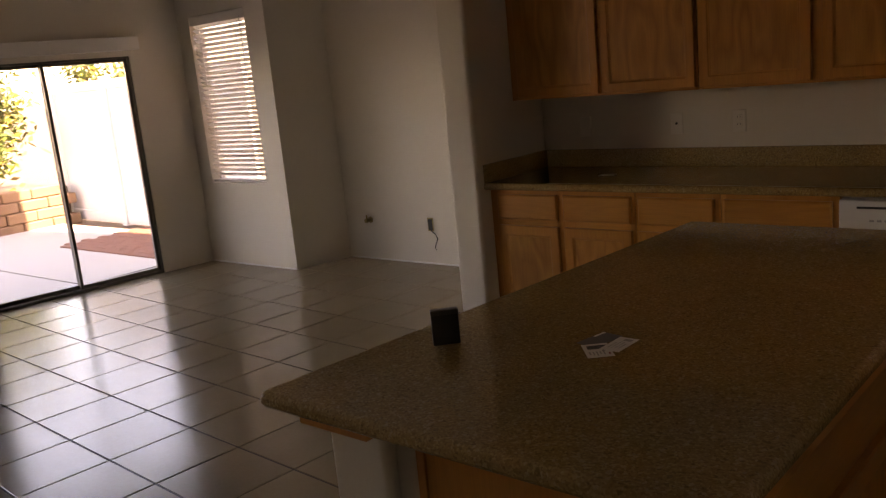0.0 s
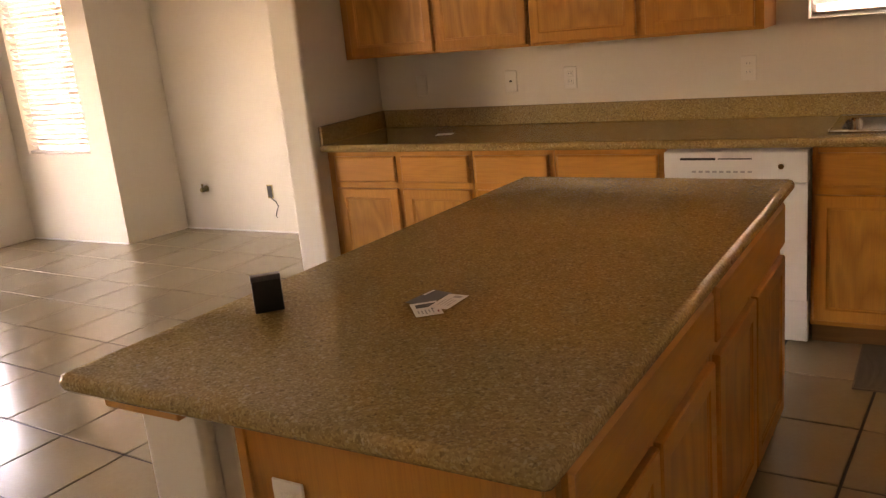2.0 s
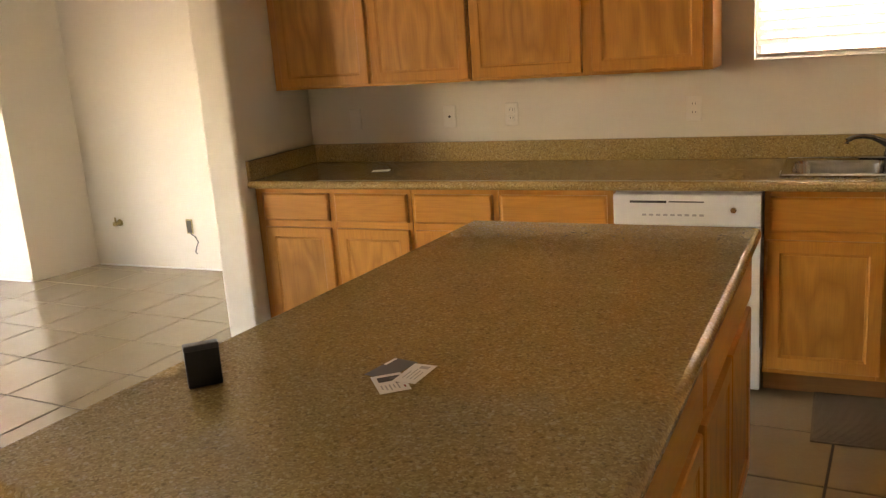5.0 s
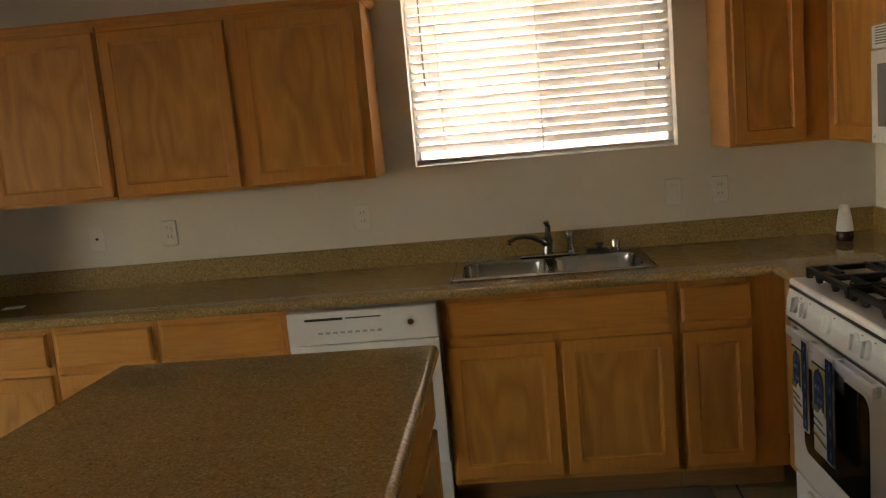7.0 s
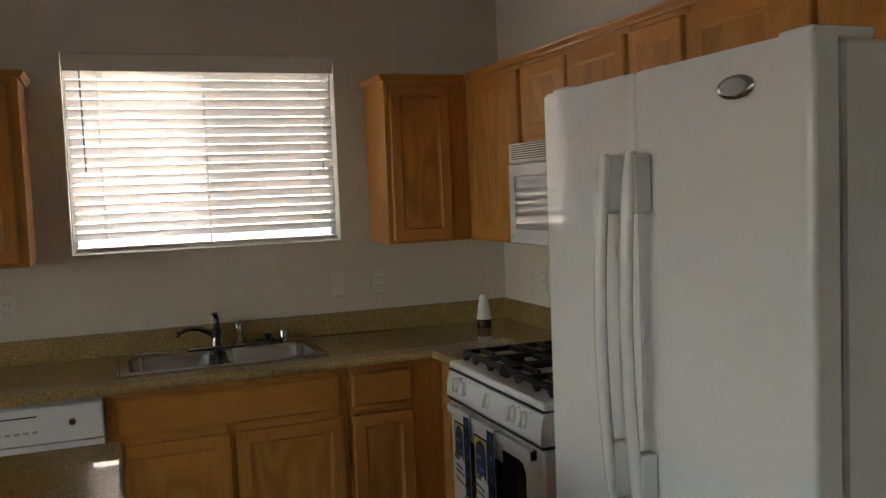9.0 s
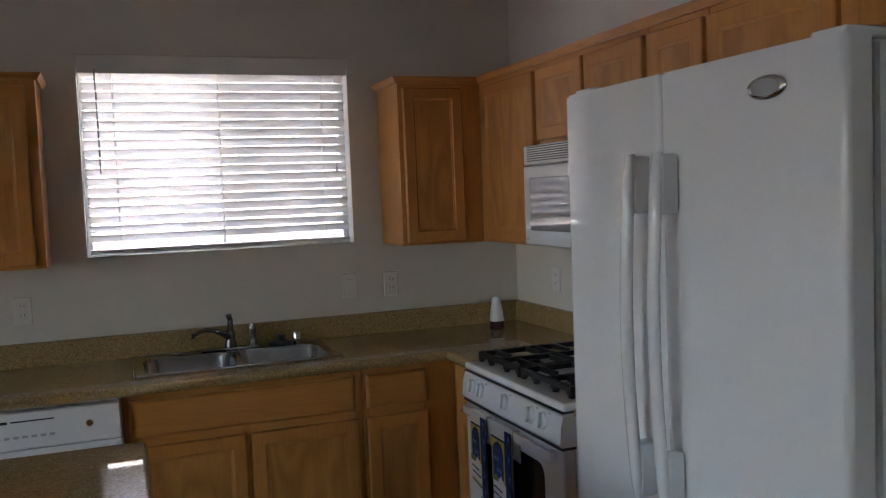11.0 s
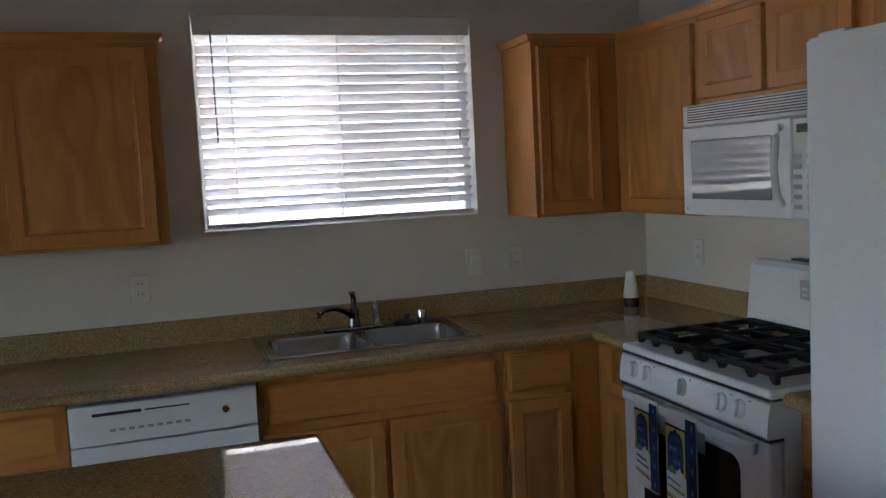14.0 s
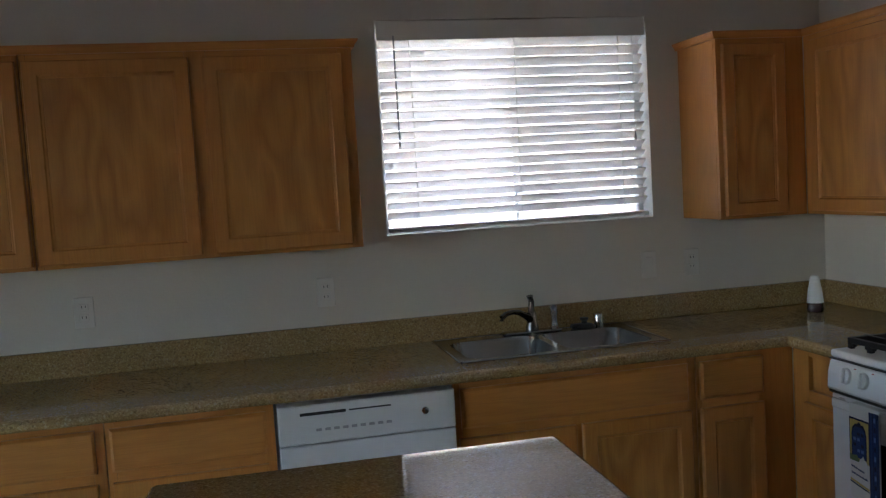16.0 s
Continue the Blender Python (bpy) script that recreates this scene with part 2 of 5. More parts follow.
def cyl(bm, r1, r2, depth, m, segments=20):
    bmesh.ops.create_cone(bm, cap_ends=True, segments=segments, radius1=r1, radius2=r2, depth=depth, matrix=m)
    return bm


def lathe(bm, profile, origin=(0, 0, 0), segments=20):
    """Turns a profile of (radius, height) about the upright through origin."""
    rings = []
    for r, z in profile:
        rings.append([bm.verts.new((origin[0] + r * math.cos(2 * math.pi * i / segments), origin[1] + r * math.sin(2 * math.pi * i / segments), origin[2] + z)) for i in range(segments)])
    for a, b in zip(rings, rings[1:]):
        for i in range(segments):
            j = (i + 1) % segments
            bm.faces.new((a[i], a[j], b[j], b[i]))
    bm.faces.new(list(reversed(rings[0])))
    bm.faces.new(rings[-1])
    return bm


def tube(bm, points, radius, segments=10, flat=1.0):
    """Sweeps a round section along points; radius may be one number or one for each point."""
    pts = [Vector(p) for p in points]
    radii = radius if isinstance(radius, (list, tuple)) else [radius] * len(pts)
    rings = []
    up = Vector((0, 0, 1))
    for i, p in enumerate(pts):
        d = (pts[min(i + 1, len(pts) - 1)] - pts[max(i - 1, 0)]).normalized()
        side = d.cross(up if abs(d.z) < 0.95 else Vector((0, 1, 0))).normalized()
        other = side.cross(d).normalized()
        rings.append([bm.verts.new(p + radii[i] * (math.cos(a) * side + flat * math.sin(a) * other)) for a in [2 * math.pi * k / segments for k in range(segments)]])
    for a, b in zip(rings, rings[1:]):
        for i in range(segments):
            j = (i + 1) % segments
            bm.faces.new((a[i], a[j], b[j], b[i]))
    bm.faces.new(list(reversed(rings[0])))
    bm.faces.new(rings[-1])
    bmesh.ops.recalc_face_normals(bm, faces=bm.faces[:])
    return bm


def part(name, bm, material, parent=None, label="", at=None, smooth=False):
    me = bpy.data.meshes.new(name)
    bm.normal_update()
    bm.to_mesh(me)
    bm.free()
    me.materials.append(material)
    if smooth:
        me.polygons.foreach_set("use_smooth", [True] * len(me.polygons))
        me.set_sharp_from_angle(angle=radians(40))
        for p in me.polygons:
            if p.area > 0.003 and max(abs(c) for c in p.normal) > 0.9995:
                p.use_smooth = False
    ob = new(name, me)
    if parent:
        ob.parent = parent
    if at is not None:
        ob.matrix_basis = at
    if label:
        ob["label"] = label
    return ob


def b1(*a, **k):
    return box(bmesh.new(), *a, **k)


def thing(name, at, label, category, group=""):
    ob = new(name)
    ob.matrix_basis = at
    return tagged(ob, label, category, group)


def structure(name, bm, material, at=None, smooth=False):
    return tagged(part(name, bm, material, None, "", at, smooth), kind="structure")

# ---- the large structure ----
H = 2.74
FLOOR_Z = -0.006


def wall(name, p0, p1, thick, openings=(), material=PLASTER, bevel=0.0):
    """A wall from p0 to p1, its room face on that line, its body to the left of the way; openings are (from, to, low, high) along it."""
    a, b = Vector(p0), Vector(p1)
    length = (b - a).length
    bm = bmesh.new()
    at = 0.0
    for u0, u1, z0, z1 in sorted(openings):
        box(bm, at, u0, 0, thick, FLOOR_Z, H)
        if z0 > 0.01:
            box(bm, u0, u1, 0, thick, FLOOR_Z, z0)
        box(bm, u0, u1, 0, thick, z1, H)
        at = u1
    box(bm, at, length, 0, thick, FLOOR_Z, H, bevel, 4 if bevel else 1)
    d = (b - a).normalized()
    return structure(name, bm, material, Matrix.Translation((a.x, a.y, 0)) @ Matrix.Rotation(math.atan2(d.y, d.x), 4, "Z"))


WX0, WX1, WZ0, WZ1 = -2.009, -0.844, 1.355, 2.21
wall("wall_north", (-4.385, 0), (0.0, 0), 0.15, [(WX0 + 4.385, WX1 + 4.385, WZ0, WZ1)])
structure("wall_pillar", b1(-4.585, -4.387, -0.70, 0.90, FLOOR_Z, H, bevel=0.022, segments=4), PLASTER, smooth=True)
wall("wall_alcove", (-7.2, 0.74), (-4.587, 0.74), 0.15)
wall("wall_jut", (-7.10, 0.20), (-6.985, 0.76), 0.12)
wall("wall_nook", (-8.60, 0.20), (-7.102, 0.20), 0.15, [(0.48, 1.25, 0.74, 2.2)])
DW0, DW1 = Vector((-8.585, -2.4)), Vector((-8.29, 0.20))
DLEN = (DW1 - DW0).length
DO0, DO1, DOZ = 0.62, DLEN - 0.49, 1.915
wall("wall_west_door", DW0, DW1, 0.15, [(DO0, DO1, 0.0, DOZ)])
# Its opening is out of view, added to let more daylight in
wall("wall_west", (-8.59, -8.0), (-8.59, -2.402), 0.15, [(2.9, 4.35, 0.7, 2.2)])
wall("wall_south", (0.0, -8.0), (-8.59, -8.0), 0.15)
wall("wall_east", (0.0, 0.15), (0.0, -8.0), 0.15)
structure("ceiling", b1(-8.9, 0.3, -8.3, 1.0, H + 0.002, H + 0.2), CEILING)
structure("floor", b1(-8.75, 0.15, -8.15, 0.9, -0.16, FLOOR_Z), GROUT)


# ---- windows and blinds ----
def blind(name, at, width, height, pitch, tilt, label, cords):
    """A slatted blind that hangs at y=0 in its own frame, from z=0 down."""
    t = thing(name, at, label, "window blind")
    part("valance", b1(-0.004, width + 0.004, -0.030, -0.022, -0.078, 0, bevel=0.003), BLIND, t)
    part("headrail", b1(0.004, width - 0.004, -0.018, 0.022, -0.045, -0.004, bevel=0.003), BLIND, t)
    me = None
    z = -0.088
    i = 0
    while z > -height + 0.045:
        if me is None:
            bm = bmesh.new()
            rows = []
            for k in range(5):
                u = (k / 4 - 0.5) * 0.050
                rows.append([(u, 0.0018 * (1 - (2 * u / 0.05) ** 2) * 1.6)])
            top, bot = [], []
            for (u, h), in rows:
                top.append([bm.verts.new((x, u, h + 0.0014)) for x in (0.006, width - 0.006)])
                bot.append([bm.verts.new((x, u, h - 0.0014)) for x in (0.006, width - 0.006)])
            for a, b in zip(top, top[1:]):
                bm.faces.new((a[0], a[1], b[1], b[0]))
            for a, b in zip(bot, bot[1:]):
                bm.faces.new((b[0], b[1], a[1], a[0]))
            for a, b in ((top[0], bot[0]), (bot[-1], top[-1])):
                bm.faces.new((b[0], b[1], a[1], a[0]))
            for e in (0, 1):
                bm.faces.new([r[e] for r in (top if e == 0 else reversed(top))] + [r[e] for r in (reversed(bot) if e == 0 else bot)])
            bmesh.ops.recalc_face_normals(bm, faces=bm.faces[:])
            o = part("slat", bm, SLAT, t, smooth=True)
            me = o.data
        else:
            o = new("slat", me)
            o.parent = t
        o.matrix_basis = pose(0, 0.002 + random.uniform(-0.001, 0.001), z, tilt + random.uniform(-1.0, 1.0), 0, 0) @ pose(0, 0, 0, 0, random.uniform(-0.12, 0.12), 0)
        z -= pitch
        i += 1
    part("bottom_rail", b1(0.006, width - 0.006, -0.024, 0.026, -height + 0.006, -height + 0.024, bevel=0.003), BLIND, t)
    for c in cords:
        part("ladder_cord", b1(c - 0.0015, c + 0.0015, -0.025, -0.0225, -height + 0.02, -0.06), BLIND, t)
        part("ladder_cord", b1(c - 0.0015, c + 0.0015, 0.0265, 0.029, -height + 0.02, -0.06), BLIND, t)
    return t


b = blind("window_blind", pose(WX0 + 0.008, 0.032, WZ1 - 0.002), WX1 - WX0 - 0.016, WZ1 - WZ0 - 0.006, 0.0405, -35,
          "wide white faux-wood slatted blind in window over the sink", [0.13, 0.57, 1.03])
part("tilt_wand", tube(bmesh.new(), [(0.065, -0.034, -0.06), (0.067, -0.036, -0.5)], 0.0035, 8), GREY_PLASTIC, b, "thin tilt wand", smooth=True)
part("lift_cord", tube(bmesh.new(), [(1.09, -0.034, -0.06), (1.09, -0.035, -0.49)], 0.0012, 6), BLIND, b)
part("cord_tassel", lathe(bmesh.new(), [(0.002, 0.02), (0.005, 0.0), (0.006, -0.012), (0.003, -0.02)][::-1], (1.09, -0.035, -0.50), 10), GREY_PLASTIC, b, smooth=True)
b = blind("window_blind", pose(-8.112, 0.232, 2.198), 0.754, 1.452, 0.0405, -38,
          "tall narrow white slatted blind in the breakfast nook window", [0.12, 0.63])
part("tilt_wand", tube(bmesh.new(), [(0.70, -0.034, -0.06), (0.70, -0.036, -0.62)], 0.0035, 8), GREY_PLASTIC, b, smooth=True)


FRAME = 0.024


def window(name, x0, x1, y, z0, z1, middle):
    w = tagged(new(name), "white vinyl window frame with clear glass", "window", kind="structure")
    bm = bmesh.new()
    for a in ((x0, x0 + FRAME, z0, z1), (x1 - FRAME, x1, z0, z1), (x0 + FRAME, x1 - FRAME, z0, z0 + FRAME), (x0 + FRAME, x1 - FRAME, z1 - FRAME, z1)):
        box(bm, a[0], a[1], y, y + 0.05, a[2], a[3], bevel=0.003)
    part("window_frame", bm, VINYL, w)
    panes = [(x0 + FRAME + 0.002, x1 - FRAME - 0.002)]
    if middle:
        c = (x0 + x1) / 2
        part("window_mullion", b1(c - 0.005, c + 0.005, y + 0.003, y + 0.047, z0 + FRAME, z1 - FRAME, bevel=0.003), VINYL, w)
        panes = [(x0 + FRAME + 0.002, c - 0.013), (c + 0.013, x1 - FRAME - 0.002)]
        sc = part("insect_screen", b1(c + 0.013, x1 - FRAME - 0.002, y + 0.034, y + 0.035, z0 + FRAME + 0.002, z1 - FRAME - 0.002), SCREEN, w)
    for a, c in panes:
        p = part("pane", b1(a, c, y + 0.02, y + 0.025, z0 + FRAME + 0.002, z1 - FRAME - 0.002), GLASS, w)
        p.visible_shadow = False


window("window_1", WX0 + 0.001, WX1 - 0.001, 0.085, WZ0 + 0.001, WZ1 - 0.001, True)
window("window_2", -8.119, -7.351, 0.285, 0.741, 2.199, False)

# sliding door
door_at = Matrix.Translation((DW0.x, DW0.y, 0)) @ Matrix.Rotation(math.atan2((DW1 - DW0).y, (DW1 - DW0).x), 4, "Z")
d = tagged(new("door_1"), "dark bronze aluminium sliding glass patio door, closed", "sliding door", kind="structure")
d.matrix_basis = door_at
bm = bmesh.new()
for a in ((DO0 + 0.001, DO0 + 0.022, 0.0, DOZ - 0.001), (DO1 - 0.022, DO1 - 0.001, 0.0, DOZ - 0.001), (DO0 + 0.022, DO1 - 0.022, 0.0, 0.021), (DO0 + 0.022, DO1 - 0.022, DOZ - 0.017, DOZ - 0.001)):
    box(bm, a[0], a[1], 0.01, 0.11, a[2], a[3], bevel=0.003)
part("door_frame", bm, ALU, d)
mid = (DO0 + DO1) / 2 + 0.02
for k, (u0, u1, y) in enumerate(((DO0 + 0.023, mid + 0.014, 0.065), (mid - 0.014, DO1 - 0.023, 0.02))):
    bm = bmesh.new()
    for a in ((u0, u0 + 0.026, 0.022, DOZ - 0.018), (u1 - 0.026, u1, 0.022, DOZ - 0.018), (u0 + 0.026, u1 - 0.026, 0.022, 0.055), (u0 + 0.026, u1 - 0.026, DOZ - 0.045, DOZ - 0.018)):
        box(bm, a[0], a[1], y, y + 0.035, a[2], a[3], bevel=0.003)
    sash = part("sash", bm, ALU, d)
    p = part("pane", b1(u0 + 0.027, u1 - 0.027, y + 0.015, y + 0.02, 0.056, DOZ - 0.046), GLASS, sash)
    p.visible_shadow = False
part("door_handle", b1(mid - 0.018, mid - 0.002, -0.01, 0.018, 0.9, 1.08, bevel=0.004), ALU, d)


# headrail over the sliding door and thin strips at the foot of the nook walls
hr = thing("door_headrail", door_at, "plain off-white headrail box fixed over the sliding patio door", "headrail")
part("headrail_box", b1(DO0 - 0.12, DO1 + 0.07, -0.075, -0.002, DOZ + 0.045, DOZ + 0.155, bevel=0.006, segments=2), VINYL, hr)
structure("baseboard", b1(-8.27, -7.11, 0.191, 0.199, 0.0, 0.014, bevel=0.002), VINYL)
structure("baseboard", b1(-6.97, -4.60, 0.731, 0.739, 0.0, 0.012, bevel=0.002), VINYL)

# ---- cabinets ----
def panel_door(bm_or_none, x0, x1, z0, z1, y, parent, frame_w=0.062, name="door"):
    """A frame of stiles and rails round a sunk flat panel; y is the back of the door, it faces -y."""
    bm = bmesh.new()
    f = frame_w
    t = 0.019
    xs, zs = [x0, x0 + f, x1 - f, x1], [z0, z0 + f, z1 - f, z1]
    e = 0.004
    def ring(a0, a1, c0, c1, yy):
        return [bm.verts.new(p) for p in ((a0, yy, c0), (a1, yy, c0), (a1, yy, c1), (a0, yy, c1))]
    r0 = ring(x0, x1, z0, z1, y)
    r1 = ring(x0, x1, z0, z1, y - t + e)
    r2 = ring(x0 + e, x1 - e, z0 + e, z1 - e, y - t)
    r3 = ring(x0 + f - 0.012, x1 - f + 0.012, z0 + f - 0.012, z1 - f + 0.012, y - t)
    r4 = ring(x0 + f - 0.007, x1 - f + 0.007, z0 + f - 0.007, z1 - f + 0.007, y - t + 0.004)
    r5 = ring(x0 + f, x1 - f, z0 + f, z1 - f, y - t + 0.005)
    r6 = ring(x0 + f + 0.003, x1 - f - 0.003, z0 + f + 0.003, z1 - f - 0.003, y - t + 0.0105)
    for a, b in zip((r0, r1, r2, r3, r4, r5), (r1, r2, r3, r4, r5, r6)):
        for i in range(4):
            j = (i + 1) % 4
            bm.faces.new((a[i], a[j], b[j], b[i]))
    bm.faces.new(list(reversed(r0)))
    bmesh.ops.recalc_face_normals(bm, faces=bm.faces[:])
    bm.faces.new(r6)
    bmesh.ops.recalc_face_normals(bm, faces=bm.faces[:])
    dr = part(name, bm, WOOD_V, parent)
    part("door_panel", b1(x0 + f + 0.0005, x1 - f - 0.0005, y - t + 0.006, y - t + 0.0098, z0 + f + 0.0005, z1 - f - 0.0005, bevel=0.001), WOOD_P, dr)
    return dr


def drawer_front(x0, x1, z0, z1, y, parent):
    bm = b1(x0, x1, y - 0.012, y, z0, z1)
    e = 0.009
    r0 = [bm.verts.new(p) for p in ((x0, y - 0.012, z0), (x1, y - 0.012, z0), (x1, y - 0.012, z1), (x0, y - 0.012, z1))]
    r1 = [bm.verts.new(p) for p in ((x0 + e, y - 0.019, z0 + e), (x1 - e, y - 0.019, z0 + e), (x1 - e, y - 0.019, z1 - e), (x0 + e, y - 0.019, z1 - e))]
    for i in range(4):
        j = (i + 1) % 4
        bm.faces.new((r0[i], r0[j], r1[j], r1[i]))
    bm.faces.new(r1)
    bmesh.ops.recalc_face_normals(bm, faces=bm.faces[:])
    return part("drawer_front", bm, WOOD_H, parent)


def face_frame(parent, w, y, z0, z1, stiles, rails):
    """Stiles (x0, x1) the whole height, rails (x0, x1, z0, z1) between them; the frame is 19 mm thick and its front lies at y."""
    for a, c in stiles:
        part("stile", b1(a, c, y, y + 0.019, z0, z1, bevel=0.0008), WOOD_V, parent)
    for a, c, e, f in rails:
        part("rail", b1(a + 0.0005, c - 0.0005, y + 0.0006, y + 0.019, e, f), WOOD_H, parent)


def base_cabinet(at, w, columns, label, depth=0.59, splits=None, toe=True, falsefront=False, height=0.872, body_top=None):
    """A base unit with its back at y=0 and its front towards -y. columns: (x0, x1, kind) with kind 'dd' drawer over door, 'door', 'none'."""
    c = thing("base_cabinet", at, label, "kitchen cabinet", "base cabinets of the kitchen")
    part("body", b1(0.001, w - 0.001, -depth + 0.02, -0.001, 0.10, body_top or height - 0.001), WOOD_V, c)
    part("toe_kick", b1(0.001, w - 0.001, -depth + 0.07, -depth + 0.085, 0.0, 0.10), WOOD_TOE_SHADE, c)
    stiles, rails = [], []
    xs = [0.001] + [x for col in columns for x in col[:2]] + [w - 0.001]
    for i in range(0, len(xs), 2):
        stiles.append((xs[i], xs[i + 1] + 0.012 if i < len(xs) - 2 else xs[i + 1]))
    stiles = [(max(0.001, a - 0.012) if i else a, c2) for i, (a, c2) in enumerate(stiles)]
    for (a, b_), (c0, d0) in zip(stiles, stiles[1:]):
        rails += [(b_, c0, 0.10, 0.135), (b_, c0, 0.665, 0.715), (b_, c0, height - 0.03, height)]
    face_frame(c, w, -depth, 0.10, height, stiles, rails)
    for x0, x1, kind in columns:
        if kind in ("dd", "door"):
            panel_door(None, x0, x1, 0.125, 0.672, -depth - 0.0008, c)
        if kind in ("dd",):
            drawer_front(x0, x1, 0.706, 0.846, -depth - 0.0008, c)
    return c


def upper_cabinet(at, w, doors, z0, z1, label, depth=0.305, group="wall cabinets of the kitchen"):
    c = thing("wall_cabinet", at, label, "kitchen cabinet", group)
    part("body", b1(0.001, w - 0.001, -depth + 0.02, -0.001, z0 + 0.001, z1 - 0.001), WOOD_V, c)
    xs = [0.001] + [x for dd in doors for x in dd] + [w - 0.001]
    stiles = []
    for i in range(0, len(xs), 2):
        stiles.append((max(0.001, xs[i] - (0.012 if i else 0)), min(w - 0.001, xs[i + 1] + (0.012 if i < len(xs) - 2 else 0))))
    rails = []
    for (a, b_), (c0, d0) in zip(stiles, stiles[1:]):
        rails += [(b_, c0, z0, z0 + 0.04), (b_, c0, z1 - 0.04, z1)]
    face_frame(c, w, -depth, z0, z1, stiles, rails)
    for x0, x1 in doors:
        panel_door(None, x0, x1, z0 + 0.014, z1 - 0.034, -depth - 0.0008, c, 0.058)
    return c


def north(x):
    return pose(x, -0.001, 0)


def east(y):
    return pose(-0.001, y, 0, 0, 0, -90)


W0 = -4.383
base_cabinet(north(W0), 0.895, [(0.05, 0.442, "dd"), (0.478, 0.878, "dd")], "honey oak base cabinet with two drawers over two doors")
base_cabinet(north(W0 + 0.897), 0.440, [(0.018, 0.413, "dd")], "honey oak base cabinet with one drawer over one door")
base_cabinet(north(W0 + 1.339), 0.526, [(0.015, 0.498, "dd")], "honey oak base cabinet with wide drawer beside white dishwasher")
sb = base_cabinet(north(-1.912), 0.915, [(0.012, 0.440, "door"), (0.462, 0.890, "door")], "honey oak sink cabinet, long false front over two doors", body_top=0.70)
drawer_front(0.022, 0.880, 0.706, 0.846, -0.5908, sb)
base_cabinet(north(-0.995), 0.4035, [(0.012, 0.270, "dd")], "narrow honey oak corner base cabinet with small drawer")
base_cabinet(east(-0.5925), 0.3325, [(0.080, 0.311, "door")], "narrow honey oak filler cabinet beside the white gas range")
base_cabinet(east(-1.709), 0.255, [(0.014, 0.241, "dd")], "narrow honey oak base cabinet between the range and the refrigerator")

UZ0, UZ1 = 1.34, 2.07
upper_cabinet(north(W0), 1.125, [(0.052, 0.576), (0.596, 1.117)], UZ0, UZ1, "honey oak wall cabinet with two sunk-panel doors, against side wall")
upper_cabinet(north(W0 + 1.127), 1.109, [(0.010, 0.542), (0.588, 1.070)], UZ0, UZ1, "honey oak wall cabinet with two sunk-panel doors, beside the sink window")
upper_cabinet(north(-0.702), 0.3955, [(0.022, 0.300)], UZ0, UZ1, "narrow honey oak wall cabinet in the corner beside the sink window")
upper_cabinet(east(-0.3065), 0.5705, [(0.055, 0.551)], UZ0, UZ1, "honey oak wall cabinet with one door, beside the white microwave")
upper_cabinet(east(-0.879), 0.759, [(0.016, 0.365), (0.385, 0.743)], 1.745, UZ1, "short honey oak wall cabinet with two doors above the microwave")
upper_cabinet(east(-1.640), 0.290, [(0.014, 0.276)], UZ0, UZ1, "narrow honey oak wall cabinet beside the refrigerator")
upper_cabinet(east(-1.932), 0.965, [(0.014, 0.470), (0.490, 0.950)], 1.83, UZ1, "short honey oak wall cabinet with two doors above the refrigerator")


def crown_run(name, pts, label):
    """Small moulding along the top front edge of the wall cabinets; pts run along the cabinet faces."""
    bm = bmesh.new()
    prof = [(0.0, 0.0), (0.010, 0.0), (0.012, 0.008), (0.022, 0.020), (0.024, 0.028), (0.0, 0.028)]
    rows = []
    n = len(pts)
    for i, p in enumerate(pts):
        p = Vector(p)
        din = (p - Vector(pts[i - 1])).normalized() if i else None
        dout = (Vector(pts[i + 1]) - p).normalized() if i < n - 1 else None
        na = Vector((din.y, -din.x)) if din else None
        nb = Vector((dout.y, -dout.x)) if dout else None
        nn = (na + nb) / max(0.2, 1 + na.dot(nb)) if na is not None and nb is not None else (na if na is not None else nb)
        rows.append([bm.verts.new((p.x + nn.x * o, p.y + nn.y * o, UZ1 - 0.012 + z)) for o, z in prof])
    for a, b in zip(rows, rows[1:]):
        for i in range(len(prof)):
            j = (i + 1) % len(prof)
            bm.faces.new((a[i], a[j], b[j], b[i]))
    bm.faces.new(rows[0])
    bm.faces.new(list(reversed(rows[-1])))
    bmesh.ops.recalc_face_normals(bm, faces=bm.faces[:])
    return tagged(part(name, bm, WOOD_H), label, "moulding")


crown_run("crown_moulding", [(W0 + 0.001, -0.3065), (-2.147, -0.3065), (-2.147, -0.001)], "narrow honey oak crown strip on the sink-wall cabinets")
crown_run("crown_moulding", [(-0.7025, -0.001), (-0.7025, -0.3065), (-0.3065, -0.3065), (-0.3065, -2.897)], "narrow honey oak crown strip round the corner wall cabinets")

# ---- worktops ----
SX0, SX1, SY0, SY1 = -1.845, -1.06, -0.475, -0.11
bm = bmesh.new()
TZ0, TZ1 = 0.874, 0.914


def nosing(bm, a, b_, outward, z0, z1, depth=0.02, n=6):
    """Half-round edge from a to b_, swelling to outward."""
    a, b_, o = Vector(a), Vector(b_), Vector(outward)
    zc, hr = (z0 + z1) / 2, (z1 - z0) / 2
    rows = []
    for p in (a, b_):
        row = []
        for k in range(n + 1):
            an = math.pi / 2 - math.pi * k / n
            row.append(bm.verts.new((p.x + o.x * depth * math.cos(an), p.y + o.y * depth * math.cos(an), zc + hr * math.sin(an))))
        rows.append(row)
    for i in range(n):
        bm.faces.new((rows[0][i], rows[0][i + 1], rows[1][i + 1], rows[1][i]))
    for row in rows:
        bm.faces.new(row)
    return bm


